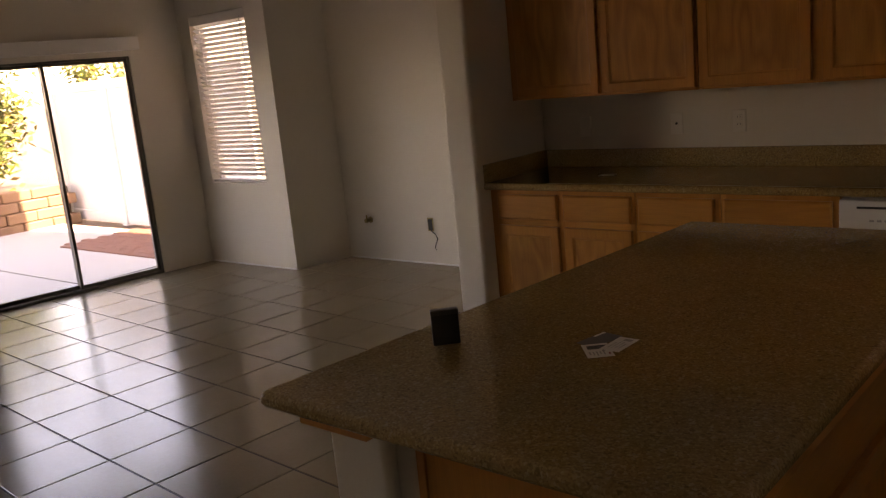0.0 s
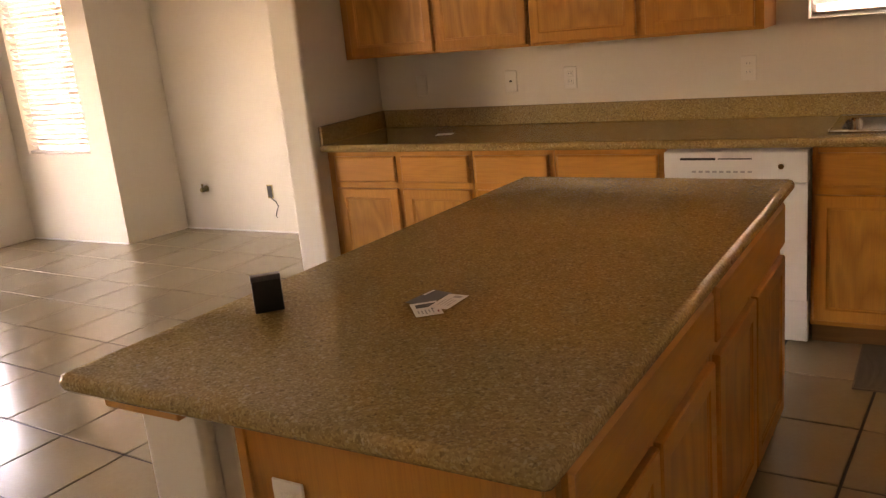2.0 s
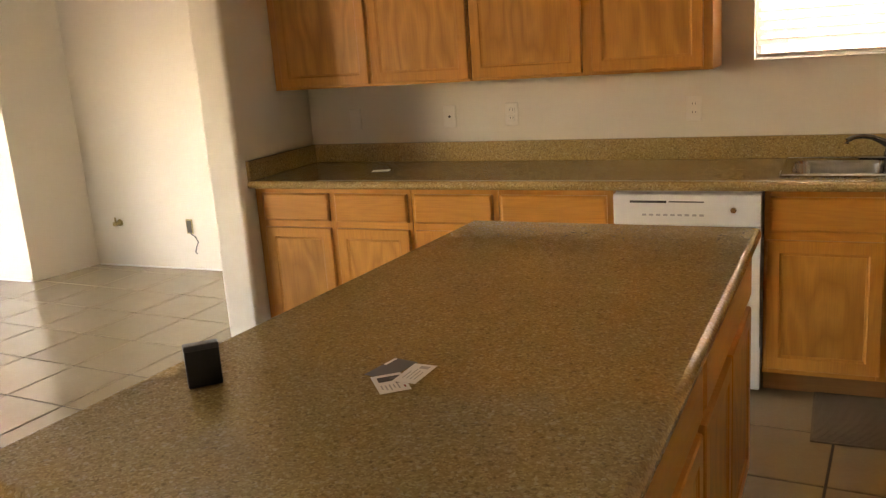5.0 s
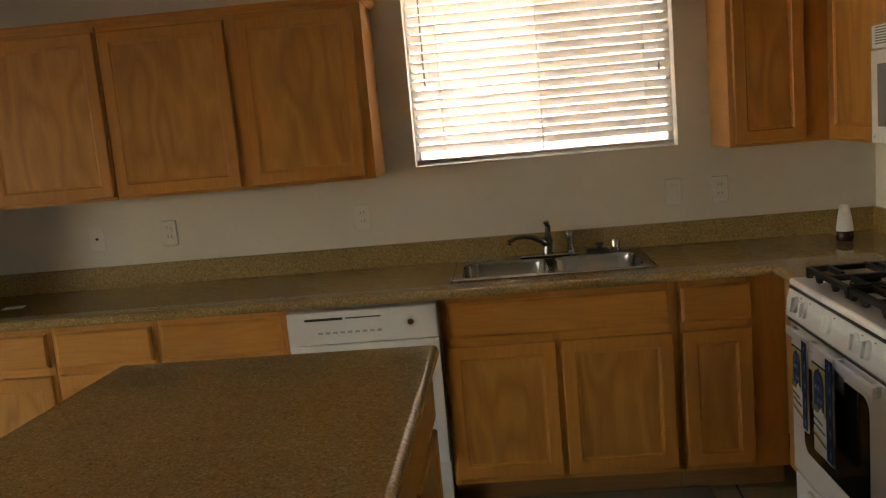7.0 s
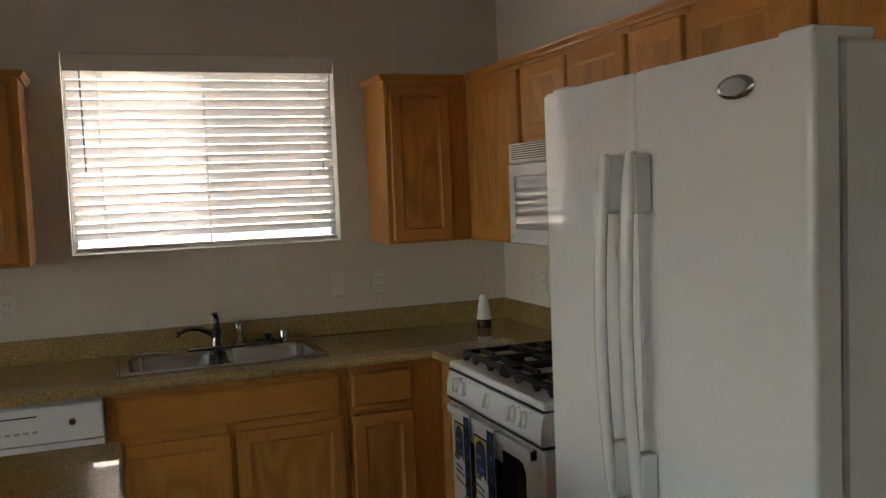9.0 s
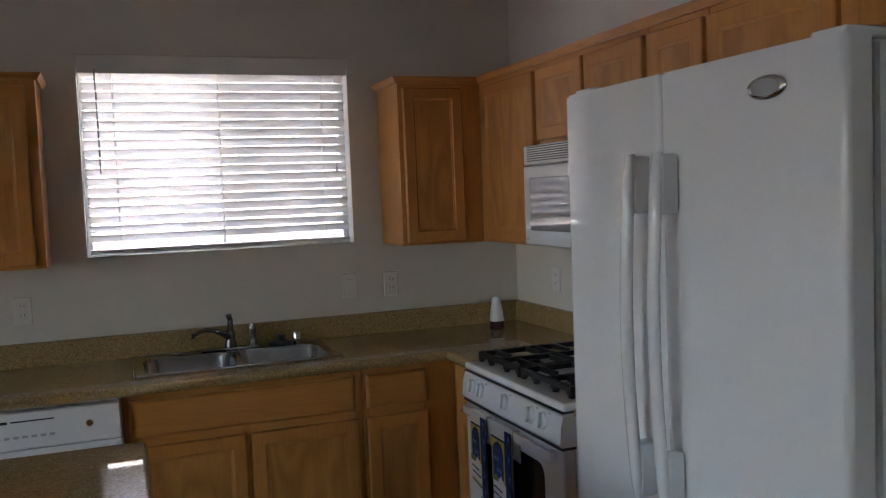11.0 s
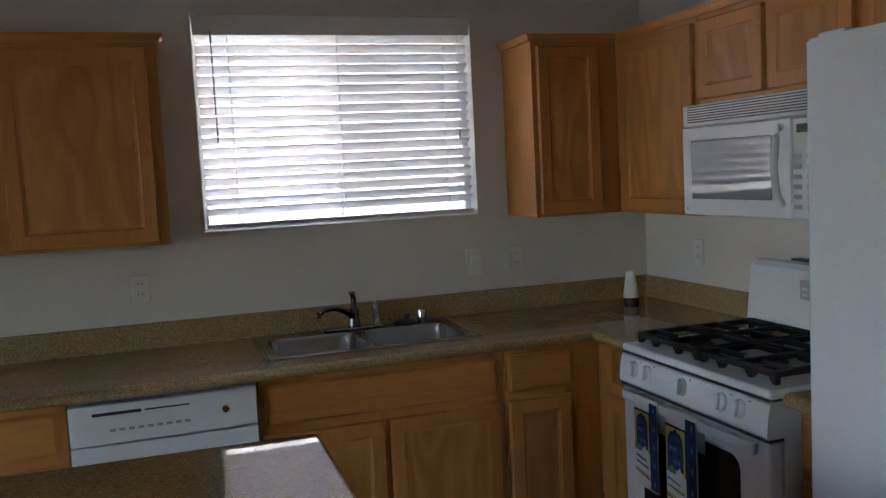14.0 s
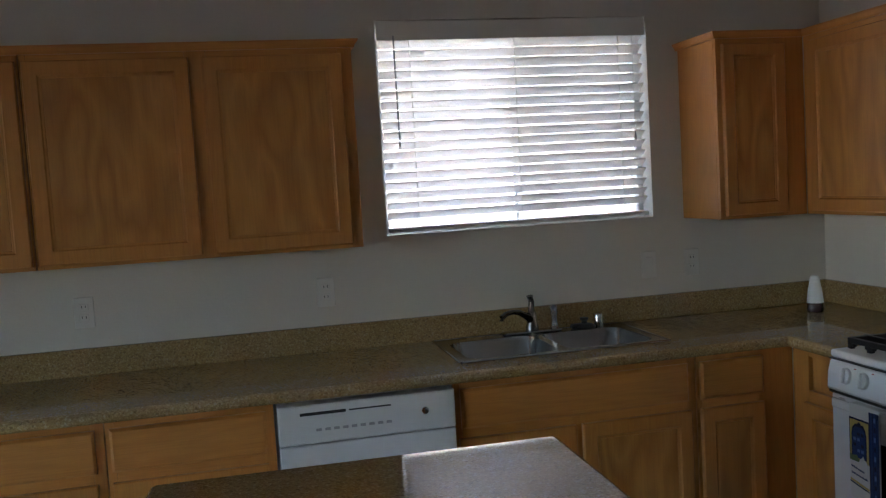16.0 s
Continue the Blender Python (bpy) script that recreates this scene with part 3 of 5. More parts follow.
YF = -0.632
slabs = []
for a in ((W0, SX0, YF, -0.001), (SX0, SX1, YF, SY0), (SX0, SX1, SY1, -0.001), (SX1, -0.001, YF, -0.001), (-0.632, -0.001, -0.928, YF)):
    slabs.append(b1(a[0], a[1], a[2], a[3], TZ0, TZ1))
nosing(bm, (W0, YF), (-0.632, YF), (0, -1), TZ0, TZ1)
nosing(bm, (-0.632, YF - 0.0), (-0.632, -0.928), (-1, 0), TZ0, TZ1)
bmesh.ops.recalc_face_normals(bm, faces=bm.faces[:])
top = tagged(new("worktop"), "L-shaped speckled tan granite worktop with low backsplash over oak cabinets", "countertop")
for q in slabs:
    part("slab", q, GRANITE, top)
part("rounded_edge", bm, GRANITE, top)
part("backsplash", b1(W0 + 0.021, -0.022, -0.021, -0.001, TZ1, 1.016, bevel=0.002), GRANITE, top)
part("backsplash", b1(W0, W0 + 0.020, -0.645, -0.001, TZ1, 1.016, bevel=0.002), GRANITE, top)
part("backsplash", b1(-0.021, -0.001, -0.928, -0.001, TZ1, 1.016, bevel=0.002), GRANITE, top)
bm = b1(-0.632, -0.001, -1.964, -1.707, TZ0, TZ1)
nosing(bm, (-0.632, -1.707), (-0.632, -1.964), (-1, 0), TZ0, TZ1)
bmesh.ops.recalc_face_normals(bm, faces=bm.faces[:])
top2 = tagged(new("worktop"), "short piece of speckled tan granite worktop between range and refrigerator", "countertop")
part("slab", bm, GRANITE, top2)
part("backsplash", b1(-0.021, -0.001, -1.964, -1.707, TZ1, 1.016, bevel=0.002), GRANITE, top2)

# ---- sink ----
def make_sink():
    t = thing("kitchen_sink", pose(-1.455, -0.263, TZ1), "double-bowl stainless steel drop-in sink set in the granite worktop", "sink")
    w, dpt = 0.80, 0.50
    bm = bmesh.new()
    bowls = [(-0.365, -0.015), (0.015, 0.365)]
    y0, y1 = -0.222, 0.128
    for a in ((-0.40, 0.40, -0.25, y0), (-0.40, 0.40, y1, 0.215), (-0.40, -0.365, y0, y1), (0.365, 0.40, y0, y1), (-0.015, 0.015, y0, y1)):
        box(bm, a[0], a[1], a[2], a[3], 0.0005, 0.006)
    for x0, x1 in bowls:
        for cx, cy, sx, sy in ((x0, y0, 1, 1), (x1, y0, -1, 1), (x1, y1, -1, -1), (x0, y1, 1, -1)):
            r = 0.06
            arc = [(cx + sx * r * (1 - math.cos(a)), cy + sy * r * (1 - math.sin(a))) for a in [math.pi / 2 * k / 6 for k in range(7)]]
            for p, q in zip(arc, arc[1:]):
                up = [bm.verts.new((u, v, 0.006)) for u, v in ((cx, cy), p, q)]
                bm.faces.new(up if (p[0] - cx) * (q[1] - cy) > (p[1] - cy) * (q[0] - cx) else up[::-1])
    part("rim", bm, STEEL, t)
    part("rim_bead", tube(bmesh.new(), [(-0.40, -0.25, 0.004), (0.40, -0.25, 0.004), (0.405, -0.245, 0.004), (0.405, 0.21, 0.004), (0.40, 0.215, 0.004), (-0.40, 0.215, 0.004), (-0.405, 0.21, 0.004), (-0.405, -0.245, 0.004), (-0.40, -0.25, 0.004)], 0.005, 8), STEEL, t, smooth=True)
    for a, c in bowls:
        bm = bmesh.new()
        def ring(x0, x1, yy0, yy1, z, r, n=5):
            pts = []
            for cx, cy, s in ((x1 - r, yy1 - r, 0), (x0 + r, yy1 - r, 1), (x0 + r, yy0 + r, 2), (x1 - r, yy0 + r, 3)):
                for k in range(n + 1):
                    an = math.pi / 2 * (s + k / n)
                    pts.append(bm.verts.new((cx + r * math.cos(an), cy + r * math.sin(an), z)))
            return pts
        rings = [ring(a, c, y0, y1, 0.0055, 0.06), ring(a + 0.004, c - 0.004, y0 + 0.004, y1 - 0.004, -0.01, 0.06),
                 ring(a + 0.012, c - 0.012, y0 + 0.012, y1 - 0.012, -0.15, 0.06), ring(a + 0.03, c - 0.03, y0 + 0.03, y1 - 0.03, -0.175, 0.055)]
        for p, q in zip(rings, rings[1:]):
            for i in range(len(p)):
                j = (i + 1) % len(p)
                bm.faces.new((p[i], q[i], q[j], p[j]))
        bm.faces.new(rings[-1])
        part("bowl", bm, STEEL, t, smooth=True)
        part("drain", lathe(bmesh.new(), [(0.042, 0.0), (0.042, 0.003), (0.03, 0.004), (0.012, 0.001)], ((a + c) / 2, -0.02, -0.175)), CHROME, t, smooth=True)


make_sink()

# faucet, on the sink's rear ledge
FX, FY, FZ = -1.447, -0.085, 0.921
f = thing("faucet", pose(FX, FY, FZ) @ Matrix.Diagonal((1, 1, 0.80, 1)), "dark chrome single-lever faucet with curved spout behind the sink", "faucet")
part("base_plate", b1(-0.125, 0.125, -0.028, 0.028, 0.0, 0.012, bevel=0.006, segments=2), STEEL, f)
part("body", lathe(bmesh.new(), [(0.027, 0.012), (0.026, 0.03), (0.021, 0.05), (0.022, 0.085), (0.019, 0.105)], segments=20), DARK_CHROME, f, smooth=True)
part("spout", tube(bmesh.new(), [(0, 0, 0.06), (-0.035, -0.03, 0.095), (-0.075, -0.062, 0.122), (-0.115, -0.098, 0.134), (-0.15, -0.13, 0.132), (-0.168, -0.146, 0.122), (-0.172, -0.15, 0.104)], [0.018, 0.016, 0.014, 0.013, 0.012, 0.013, 0.013], 12), DARK_CHROME, f, smooth=True)
part("lever", tube(bmesh.new(), [(0, 0, 0.10), (0.002, 0.004, 0.125), (0.004, 0.006, 0.16), (-0.004, 0.0, 0.19)], [0.015, 0.013, 0.012, 0.014], 12), DARK_CHROME, f, smooth=True)
s = thing("side_sprayer", pose(FX + 0.097, FY + 0.0, FZ), "chrome side sprayer standing in its holder behind the sink", "sprayer")
part("holder", lathe(bmesh.new(), [(0.023, 0.0), (0.022, 0.012), (0.015, 0.02), (0.015, 0.035)]), CHROME, s, smooth=True)
part("handle", lathe(bmesh.new(), [(0.012, 0.035), (0.013, 0.06), (0.016, 0.075), (0.016, 0.098), (0.010, 0.107)]), STEEL, s, smooth=True)
s = thing("air_gap", pose(FX + 0.295, FY + 0.01, FZ), "short chrome air-gap cap at the back of the sink", "air gap")
part("cap", lathe(bmesh.new(), [(0.020, 0.0), (0.020, 0.047), (0.018, 0.052), (0.0, 0.063)][:3]), CHROME, s, smooth=True)
s = thing("drain_stopper", pose(FX + 0.223, FY - 0.015, FZ), "black rubber sink stopper lying on the rear ledge of the sink", "sink stopper")
part("disc", lathe(bmesh.new(), [(0.045, 0.0), (0.047, 0.008), (0.034, 0.016), (0.02, 0.02)]), RUBBER, s, smooth=True)
part("knob", lathe(bmesh.new(), [(0.012, 0.02), (0.011, 0.03), (0.018, 0.036), (0.016, 0.044)]), RUBBER, s, smooth=True)
part("flange", b1(-0.06, -0.02, -0.02, 0.015, 0.001, 0.02, bevel=0.006), RUBBER, s)

# ---- dishwasher ----
dx0, dx1 = -2.513, -1.917
d = thing("dishwasher", pose(dx0, -0.001, 0), "white built-in dishwasher with a control strip under the granite worktop", "dishwasher")
DWW = dx1 - dx0
part("tub", b1(0.004, DWW - 0.002, -0.585, -0.02, 0.10, 0.868), GREY_PLASTIC, d)
part("door", b1(0.004, DWW - 0.002, -0.638, -0.588, 0.215, 0.728, bevel=0.005, segments=2), WHITE_ENAMEL, d)
pn = part("control_panel", b1(0.004, DWW - 0.002, -0.643, -0.588, 0.731, 0.862, bevel=0.006, segments=2), WHITE_PLASTIC, d)
# Slots are flat dark strips, their inner shade given as colour
part("handle_slot", b1(0.075, 0.225, -0.6445, -0.640, 0.826, 0.836, bevel=0.001), SHADOW_GAP, pn)
part("vent_slot", b1(0.235, 0.375, -0.6445, -0.640, 0.829, 0.834, bevel=0.001), SHADOW_GAP, pn)
part("badge", lathe(bmesh.new(), [(0.012, -0.003), (0.012, 0.003), (0.008, 0.004)], segments=18), CHROME, pn, at=pose(0.49, -0.645, 0.80, 90, 0, 0), smooth=True)
for k in range(9):
    part("button", b1(0.125 + k * 0.029, 0.125 + k * 0.029 + 0.018, -0.6458, -0.643, 0.772, 0.781, bevel=0.001), GREY_PLASTIC, pn)
part("kick_panel", b1(0.004, DWW - 0.002, -0.60, -0.56, 0.02, 0.208, bevel=0.004), WHITE_ENAMEL, d)

# ---- gas range ----
def rounded_plate(x0, x1, y0, y1, z0, z1, r, n=6):
    """An upright plate with rounded corners; its front lies at y0."""
    bm = bmesh.new()
    outline = []
    for cx, cz, q in ((x1 - r, z1 - r, 0), (x0 + r, z1 - r, 1), (x0 + r, z0 + r, 2), (x1 - r, z0 + r, 3)):
        outline += [(cx + r * math.cos(math.pi / 2 * (q + k / n)), cz + r * math.sin(math.pi / 2 * (q + k / n))) for k in range(n + 1)]
    front = [bm.verts.new((x, y0, z)) for x, z in outline]
    back = [bm.verts.new((x, y1, z)) for x, z in outline]
    bm.faces.new(front)
    bm.faces.new(back[::-1])
    for i in range(len(outline)):
        j = (i + 1) % len(outline)
        bm.faces.new((front[i], back[i], back[j], front[j]))
    bmesh.ops.recalc_face_normals(bm, faces=bm.faces[:])
    return bm


def make_range():
    w = 0.770
    t = thing("gas_range", pose(-0.002, -0.932, 0, 0, 0, -90), "white gas range with black cast-iron grates and five knobs", "stove")
    part("body", b1(0.004, w - 0.004, -0.635, -0.04, 0.03, 0.895), WHITE_ENAMEL, t)
    part("cooktop", b1(0.0, w, -0.684, -0.04, 0.897, 0.924, bevel=0.010, segments=3), WHITE_ENAMEL, t, smooth=True)
    # sloping control panel
    bm = bmesh.new()
    sec = [(-0.636, 0.790), (-0.690, 0.790), (-0.696, 0.798), (-0.692, 0.850), (-0.683, 0.884), (-0.674, 0.892), (-0.636, 0.892)]
    ends = [[bm.verts.new((x, y, z)) for y, z in sec] for x in (0.001, w - 0.001)]
    for i in range(len(sec)):
        j = (i + 1) % len(sec)
        bm.faces.new((ends[0][i], ends[0][j], ends[1][j], ends[1][i]))
    bm.faces.new(ends[0]); bm.faces.new(list(reversed(ends[1])))
    bmesh.ops.recalc_face_normals(bm, faces=bm.faces[:])
    pn = part("control_panel", bm, WHITE_ENAMEL, t)
    part("panel_seam", b1(0.002, w - 0.002, -0.6865, -0.640, 0.8925, 0.8965), SHADOW_GAP, t, "thin black seam")
    part("panel_seam", b1(0.002, w - 0.002, -0.6905, -0.640, 0.7805, 0.7895), SHADOW_GAP, t, "thin black seam")
    for x in (0.087, 0.168, 0.369, 0.566, 0.648):
        kn = part("knob", lathe(bmesh.new(), [(0.028, 0.0), (0.028, 0.004), (0.025, 0.008), (0.023, 0.010)], segments=24), WHITE_PLASTIC, pn, at=pose(x, -0.690, 0.848, 80, 0, 0), smooth=True)
        part("knob_grip", b1(-0.0065, 0.0065, -0.024, 0.024, 0.009, 0.021, bevel=0.004, segments=2), WHITE_PLASTIC, kn)
        part("knob_mark", b1(0.018, 0.026, -0.0015, 0.0015, -0.001, 0.001), RED_PRINT, pn, at=pose(x + 0.018, -0.6865, 0.878, 80, 0, 0))
    dr = part("oven_door", b1(0.004, w - 0.004, -0.685, -0.638, 0.245, 0.780, bevel=0.010, segments=3), WHITE_ENAMEL, t, smooth=True)
    part("oven_window", rounded_plate(0.13, w - 0.13, -0.6885, -0.684, 0.36, 0.705, 0.045), BLACK_GLASS, dr)
    part("door_handle", b1(0.04, w - 0.04, -0.714, -0.699, 0.738, 0.772, bevel=0.007, segments=2), WHITE_ENAMEL, dr, smooth=True)
    for x in (0.05, w - 0.075):
        part("handle_bracket", b1(x, x + 0.025, -0.6995, -0.684, 0.737, 0.771, bevel=0.003), WHITE_ENAMEL, dr)
    dd = part("storage_drawer", b1(0.004, w - 0.004, -0.680, -0.638, 0.055, 0.236, bevel=0.008, segments=2), WHITE_ENAMEL, t)
    part("drawer_lip", b1(0.15, w - 0.15, -0.696, -0.679, 0.20, 0.222, bevel=0.005), WHITE_ENAMEL, dd)
    part("leg_rail", b1(0.02, w - 0.02, -0.62, -0.06, 0.0, 0.03), BLACK_PLASTIC, t)
    # backguard
    bm = bmesh.new()
    sec = [(-0.16, 0.918), (-0.155, 0.975), (-0.135, 1.155), (-0.12, 1.172), (-0.07, 1.175), (-0.04, 1.165), (-0.04, 0.918)]
    ends = [[bm.verts.new((x, y, z)) for y, z in sec] for x in (0.0, w)]
    for i in range(len(sec)):
        j = (i + 1) % len(sec)
        bm.faces.new((ends[0][i], ends[0][j], ends[1][j], ends[1][i]))
    bm.faces.new(ends[0]); bm.faces.new(list(reversed(ends[1])))
    bmesh.ops.recalc_face_normals(bm, faces=bm.faces[:])
    bg = part("backguard", bm, WHITE_ENAMEL, t)
    part("clock_panel", b1(0.27, 0.50, -0.1515, -0.145, 1.06, 1.125, bevel=0.002), GREY_PLASTIC, bg, at=pose(0, 0, 0))
    part("clock_display", b1(0.345, 0.42, -0.1535, -0.150, 1.09, 1.115, bevel=0.001), BLACK_GLASS, bg)
    for k in range(4):
        part("button", b1(0.285 + 0.012 * (k % 2), 0.294 + 0.012 * (k % 2), -0.1535, -0.150, 1.07 + 0.022 * (k // 2), 1.079 + 0.022 * (k // 2)), WHITE_PLASTIC, bg)
    part("badge", lathe(bmesh.new(), [(0.024, 0.0), (0.022, 0.004)], segments=20), CHROME, bg, at=pose(0.378, -0.158, 0.975, 85, 0, 0) @ Matrix.Diagonal((1, 0.45, 1, 1)))
    part("rear_trim", b1(0.15, w - 0.1, -0.085, -0.045, 1.1755, 1.184, bevel=0.003), BLACK_PLASTIC, bg)
    # burners and grates
    for bx in (0.19, 0.566):
        for by in (-0.50, -0.25):
            br = part("burner", lathe(bmesh.new(), [(0.055, 0.0), (0.052, 0.008), (0.03, 0.010), (0.03, 0.016)], (bx, by, 0.9225)), STEEL, t, smooth=True)
            part("burner_cap", lathe(bmesh.new(), [(0.040, 0.0), (0.040, 0.005), (0.034, 0.009)], (bx, by, 0.939)), BLACK_IRON, br, smooth=True)
    for gx0, gx1 in ((0.025, 0.372), (0.384, 0.731)):
        bm = bmesh.new()
        y0, y1, z = -0.625, -0.165, 0.962
        b_ = 0.0095
        for yy in (y0, (y0 + y1) / 2, y1):
            box(bm, gx0, gx1, yy - b_, yy + b_, z - 0.018, z, bevel=0.002)
        for xx in (gx0 + b_, (gx0 + gx1) / 2, gx1 - b_):
            box(bm, xx - b_, xx + b_, y0, y1, z - 0.017, z + 0.001, bevel=0.002)
        for yy in (-0.565, -0.44, -0.32, -0.20):
            for xa, xb in ((gx0, gx0 + 0.135), (gx1 - 0.135, gx1)):
                box(bm, xa, xb, yy - 0.0065, yy + 0.0065, z - 0.015, z + 0.003, bevel=0.001)
        for xx in (gx0 + b_, gx0 + 0.1, (gx0 + gx1) / 2 + 0.06, gx1 - b_):
            for yy in (y0, y1):
                box(bm, xx - 0.009, xx + 0.009, yy - 0.009, yy + 0.009, 0.9245, z - 0.012, bevel=0.002)
                for sx in (-1, 1):
                    if gx0 < xx + sx * 0.02 < gx1:
                        box(bm, min(xx, xx + sx * 0.022), max(xx, xx + sx * 0.022), yy - 0.008, yy + 0.008, z - 0.030, z - 0.016, bevel=0.004)
        part("grate", bm, BLACK_IRON, t, "black cast-iron grate")
    return t


make_range()

# towels over the oven door handle
def towel(u, w, length, name_label):
    t = thing("dish_towel", pose(-0.002, -0.932, 0, 0, 0, -90) @ pose(u, 0.0135, 0.045), name_label, "towel", "towels on the oven door")
    bm = bmesh.new()
    n, m2 = 14, 8
    rows = []
    for i in range(n + 1):
        s_ = i / n
        z = 0.733 - s_ * length
        row = []
        for j in range(m2 + 1):
            x = w * j / m2
            y = -0.7368 - 0.0014 * math.sin(j / m2 * math.pi * 3) * s_ - 0.0008 * s_
            row.append((x, y, z))
        rows.append(row)
    front = [[bm.verts.new(p) for p in r] for r in rows]
    back = [[bm.verts.new((p[0], p[1] + 0.003, p[2])) for p in r] for r in rows]
    for g, flip in ((front, False), (back, True)):
        for i in range(n):
            for j in range(m2):
                q = (g[i][j], g[i + 1][j], g[i + 1][j + 1], g[i][j + 1])
                bm.faces.new(q if not flip else tuple(reversed(q)))
    for i in range(n):
        for j in (0, m2):
            bm.faces.new((front[i][j], front[i + 1][j], back[i + 1][j], back[i][j]))
    for j in range(m2):
        bm.faces.new((front[n][j], front[n][j + 1], back[n][j + 1], back[n][j]))
        bm.faces.new((front[0][j], front[0][j + 1], back[0][j + 1], back[0][j]))
    bmesh.ops.recalc_face_normals(bm, faces=bm.faces[:])
    part("cloth", bm, WHITE_CLOTH, t, smooth=True)
    part("fold_over", b1(0.001, w - 0.001, -0.733, -0.7085, 0.7295, 0.7345, bevel=0.002), WHITE_CLOTH, t)
    part("back_flap", b1(0.001, w - 0.001, -0.7085, -0.7055, 0.62, 0.732, bevel=0.001), WHITE_CLOTH, t)
    top_z = 0.735

    def patch(name, outline, layer, material, label=""):
        """A thin printed shape on the cloth; outline as shares of its width and drop, layers 0.6 mm apart."""
        bm = bmesh.new()
        y1 = -0.7395 - 0.0006 * layer
        front = [bm.verts.new((w * px, y1 - 0.0006, top_z - length * pz)) for px, pz in outline]
        back = [bm.verts.new((w * px, y1, top_z - length * pz)) for px, pz in outline]
        bm.faces.new(front)
        bm.faces.new(back[::-1])
        for i in range(len(outline)):
            j = (i + 1) % len(outline)
            bm.faces.new((front[i], back[i], back[j], front[j]))
        bmesh.ops.recalc_face_normals(bm, faces=bm.faces[:])
        return part(name, bm, material, t, label)

    def block(x0, x1, z0, z1):
        return [(x0, z0), (x1, z0), (x1, z1), (x0, z1)]

    patch("blue_stripe", block(0.68, 1.0, 0.035, 0.985), 1, BLUE_CLOTH, "broad blue woven stripe")
    for px in (0.70, 0.80, 0.93, 0.975):
        patch("stripe_line", block(px, px + 0.014, 0.035, 0.985), 2, NAVY_CLOTH)
    for k in range(9):
        patch("stripe_check", block(0.84, 0.90, 0.08 + 0.1 * k, 0.13 + 0.1 * k), 2, NAVY_CLOTH if k % 2 else PALE_BLUE_CLOTH)
    patch("dark_outline", block(0.015, 0.69, 0.145, 0.60), 1, NAVY_CLOTH)
    patch("yellow_field", block(0.04, 0.665, 0.165, 0.60), 2, YELLOW_CLOTH)
    patch("arch_outline", [(0.10, 0.56), (0.10, 0.31), (0.13, 0.25), (0.22, 0.205), (0.30, 0.20), (0.36, 0.17), (0.42, 0.20), (0.50, 0.205), (0.57, 0.25), (0.60, 0.31), (0.60, 0.56)][::-1], 3, NAVY_CLOTH)
    patch("arch_motif", [(0.125, 0.56), (0.125, 0.315), (0.16, 0.265), (0.25, 0.23), (0.45, 0.23), (0.54, 0.265), (0.575, 0.315), (0.575, 0.56)][::-1], 4, BLUE_CLOTH)
    for row in range(4):
        for col in range(3):
            if (row + col) % 3:
                x0, z0 = 0.17 + 0.13 * col, 0.29 + 0.058 * row
                patch("window_print", block(x0, x0 + 0.085, z0, z0 + 0.032), 5, PALE_BLUE_CLOTH if row % 2 else NAVY_CLOTH)
    patch("green_band", [(0.04, 0.60), (0.04, 0.53), (0.14, 0.545), (0.27, 0.53), (0.36, 0.57), (0.40, 0.60)][::-1], 6, GREEN_CLOTH)
    patch("white_cloud", [(0.36, 0.60), (0.40, 0.56), (0.45, 0.55), (0.50, 0.52), (0.545, 0.555), (0.60, 0.565), (0.66, 0.60)][::-1], 7, WHITE_CLOTH)
    for line, (z, x1) in enumerate(((0.665, 0.50), (0.735, 0.62))):
        pts = []
        n2 = 40
        for k in range(n2 + 1):
            u = k / n2
            pts.append((w * (0.07 + (x1 - 0.07) * u), -0.7412, top_z - length * (z + 0.03 * u) + 0.0045 * math.sin(k * 2.3) * (0.6 + 0.4 * math.sin(k * 0.9 + line))))
        part("script_line", tube(bmesh.new(), pts, 0.0011, 4), BLUE_CLOTH, t, "line of blue script print")
    patch("hem_band", [(0.02, 0.80), (0.66, 0.85), (0.66, 0.872), (0.02, 0.822)][::-1], 1, YELLOW_CLOTH)
    patch("hem_line", [(0.02, 0.828), (0.66, 0.878), (0.66, 0.892), (0.02, 0.842)][::-1], 1, NAVY_CLOTH)
    return t


towel(0.143, 0.135, 0.305, "white dish towel with blue and yellow print on oven handle")
towel(0.324, 0.165, 0.335, "white dish towel with broad blue stripe beside its twin")

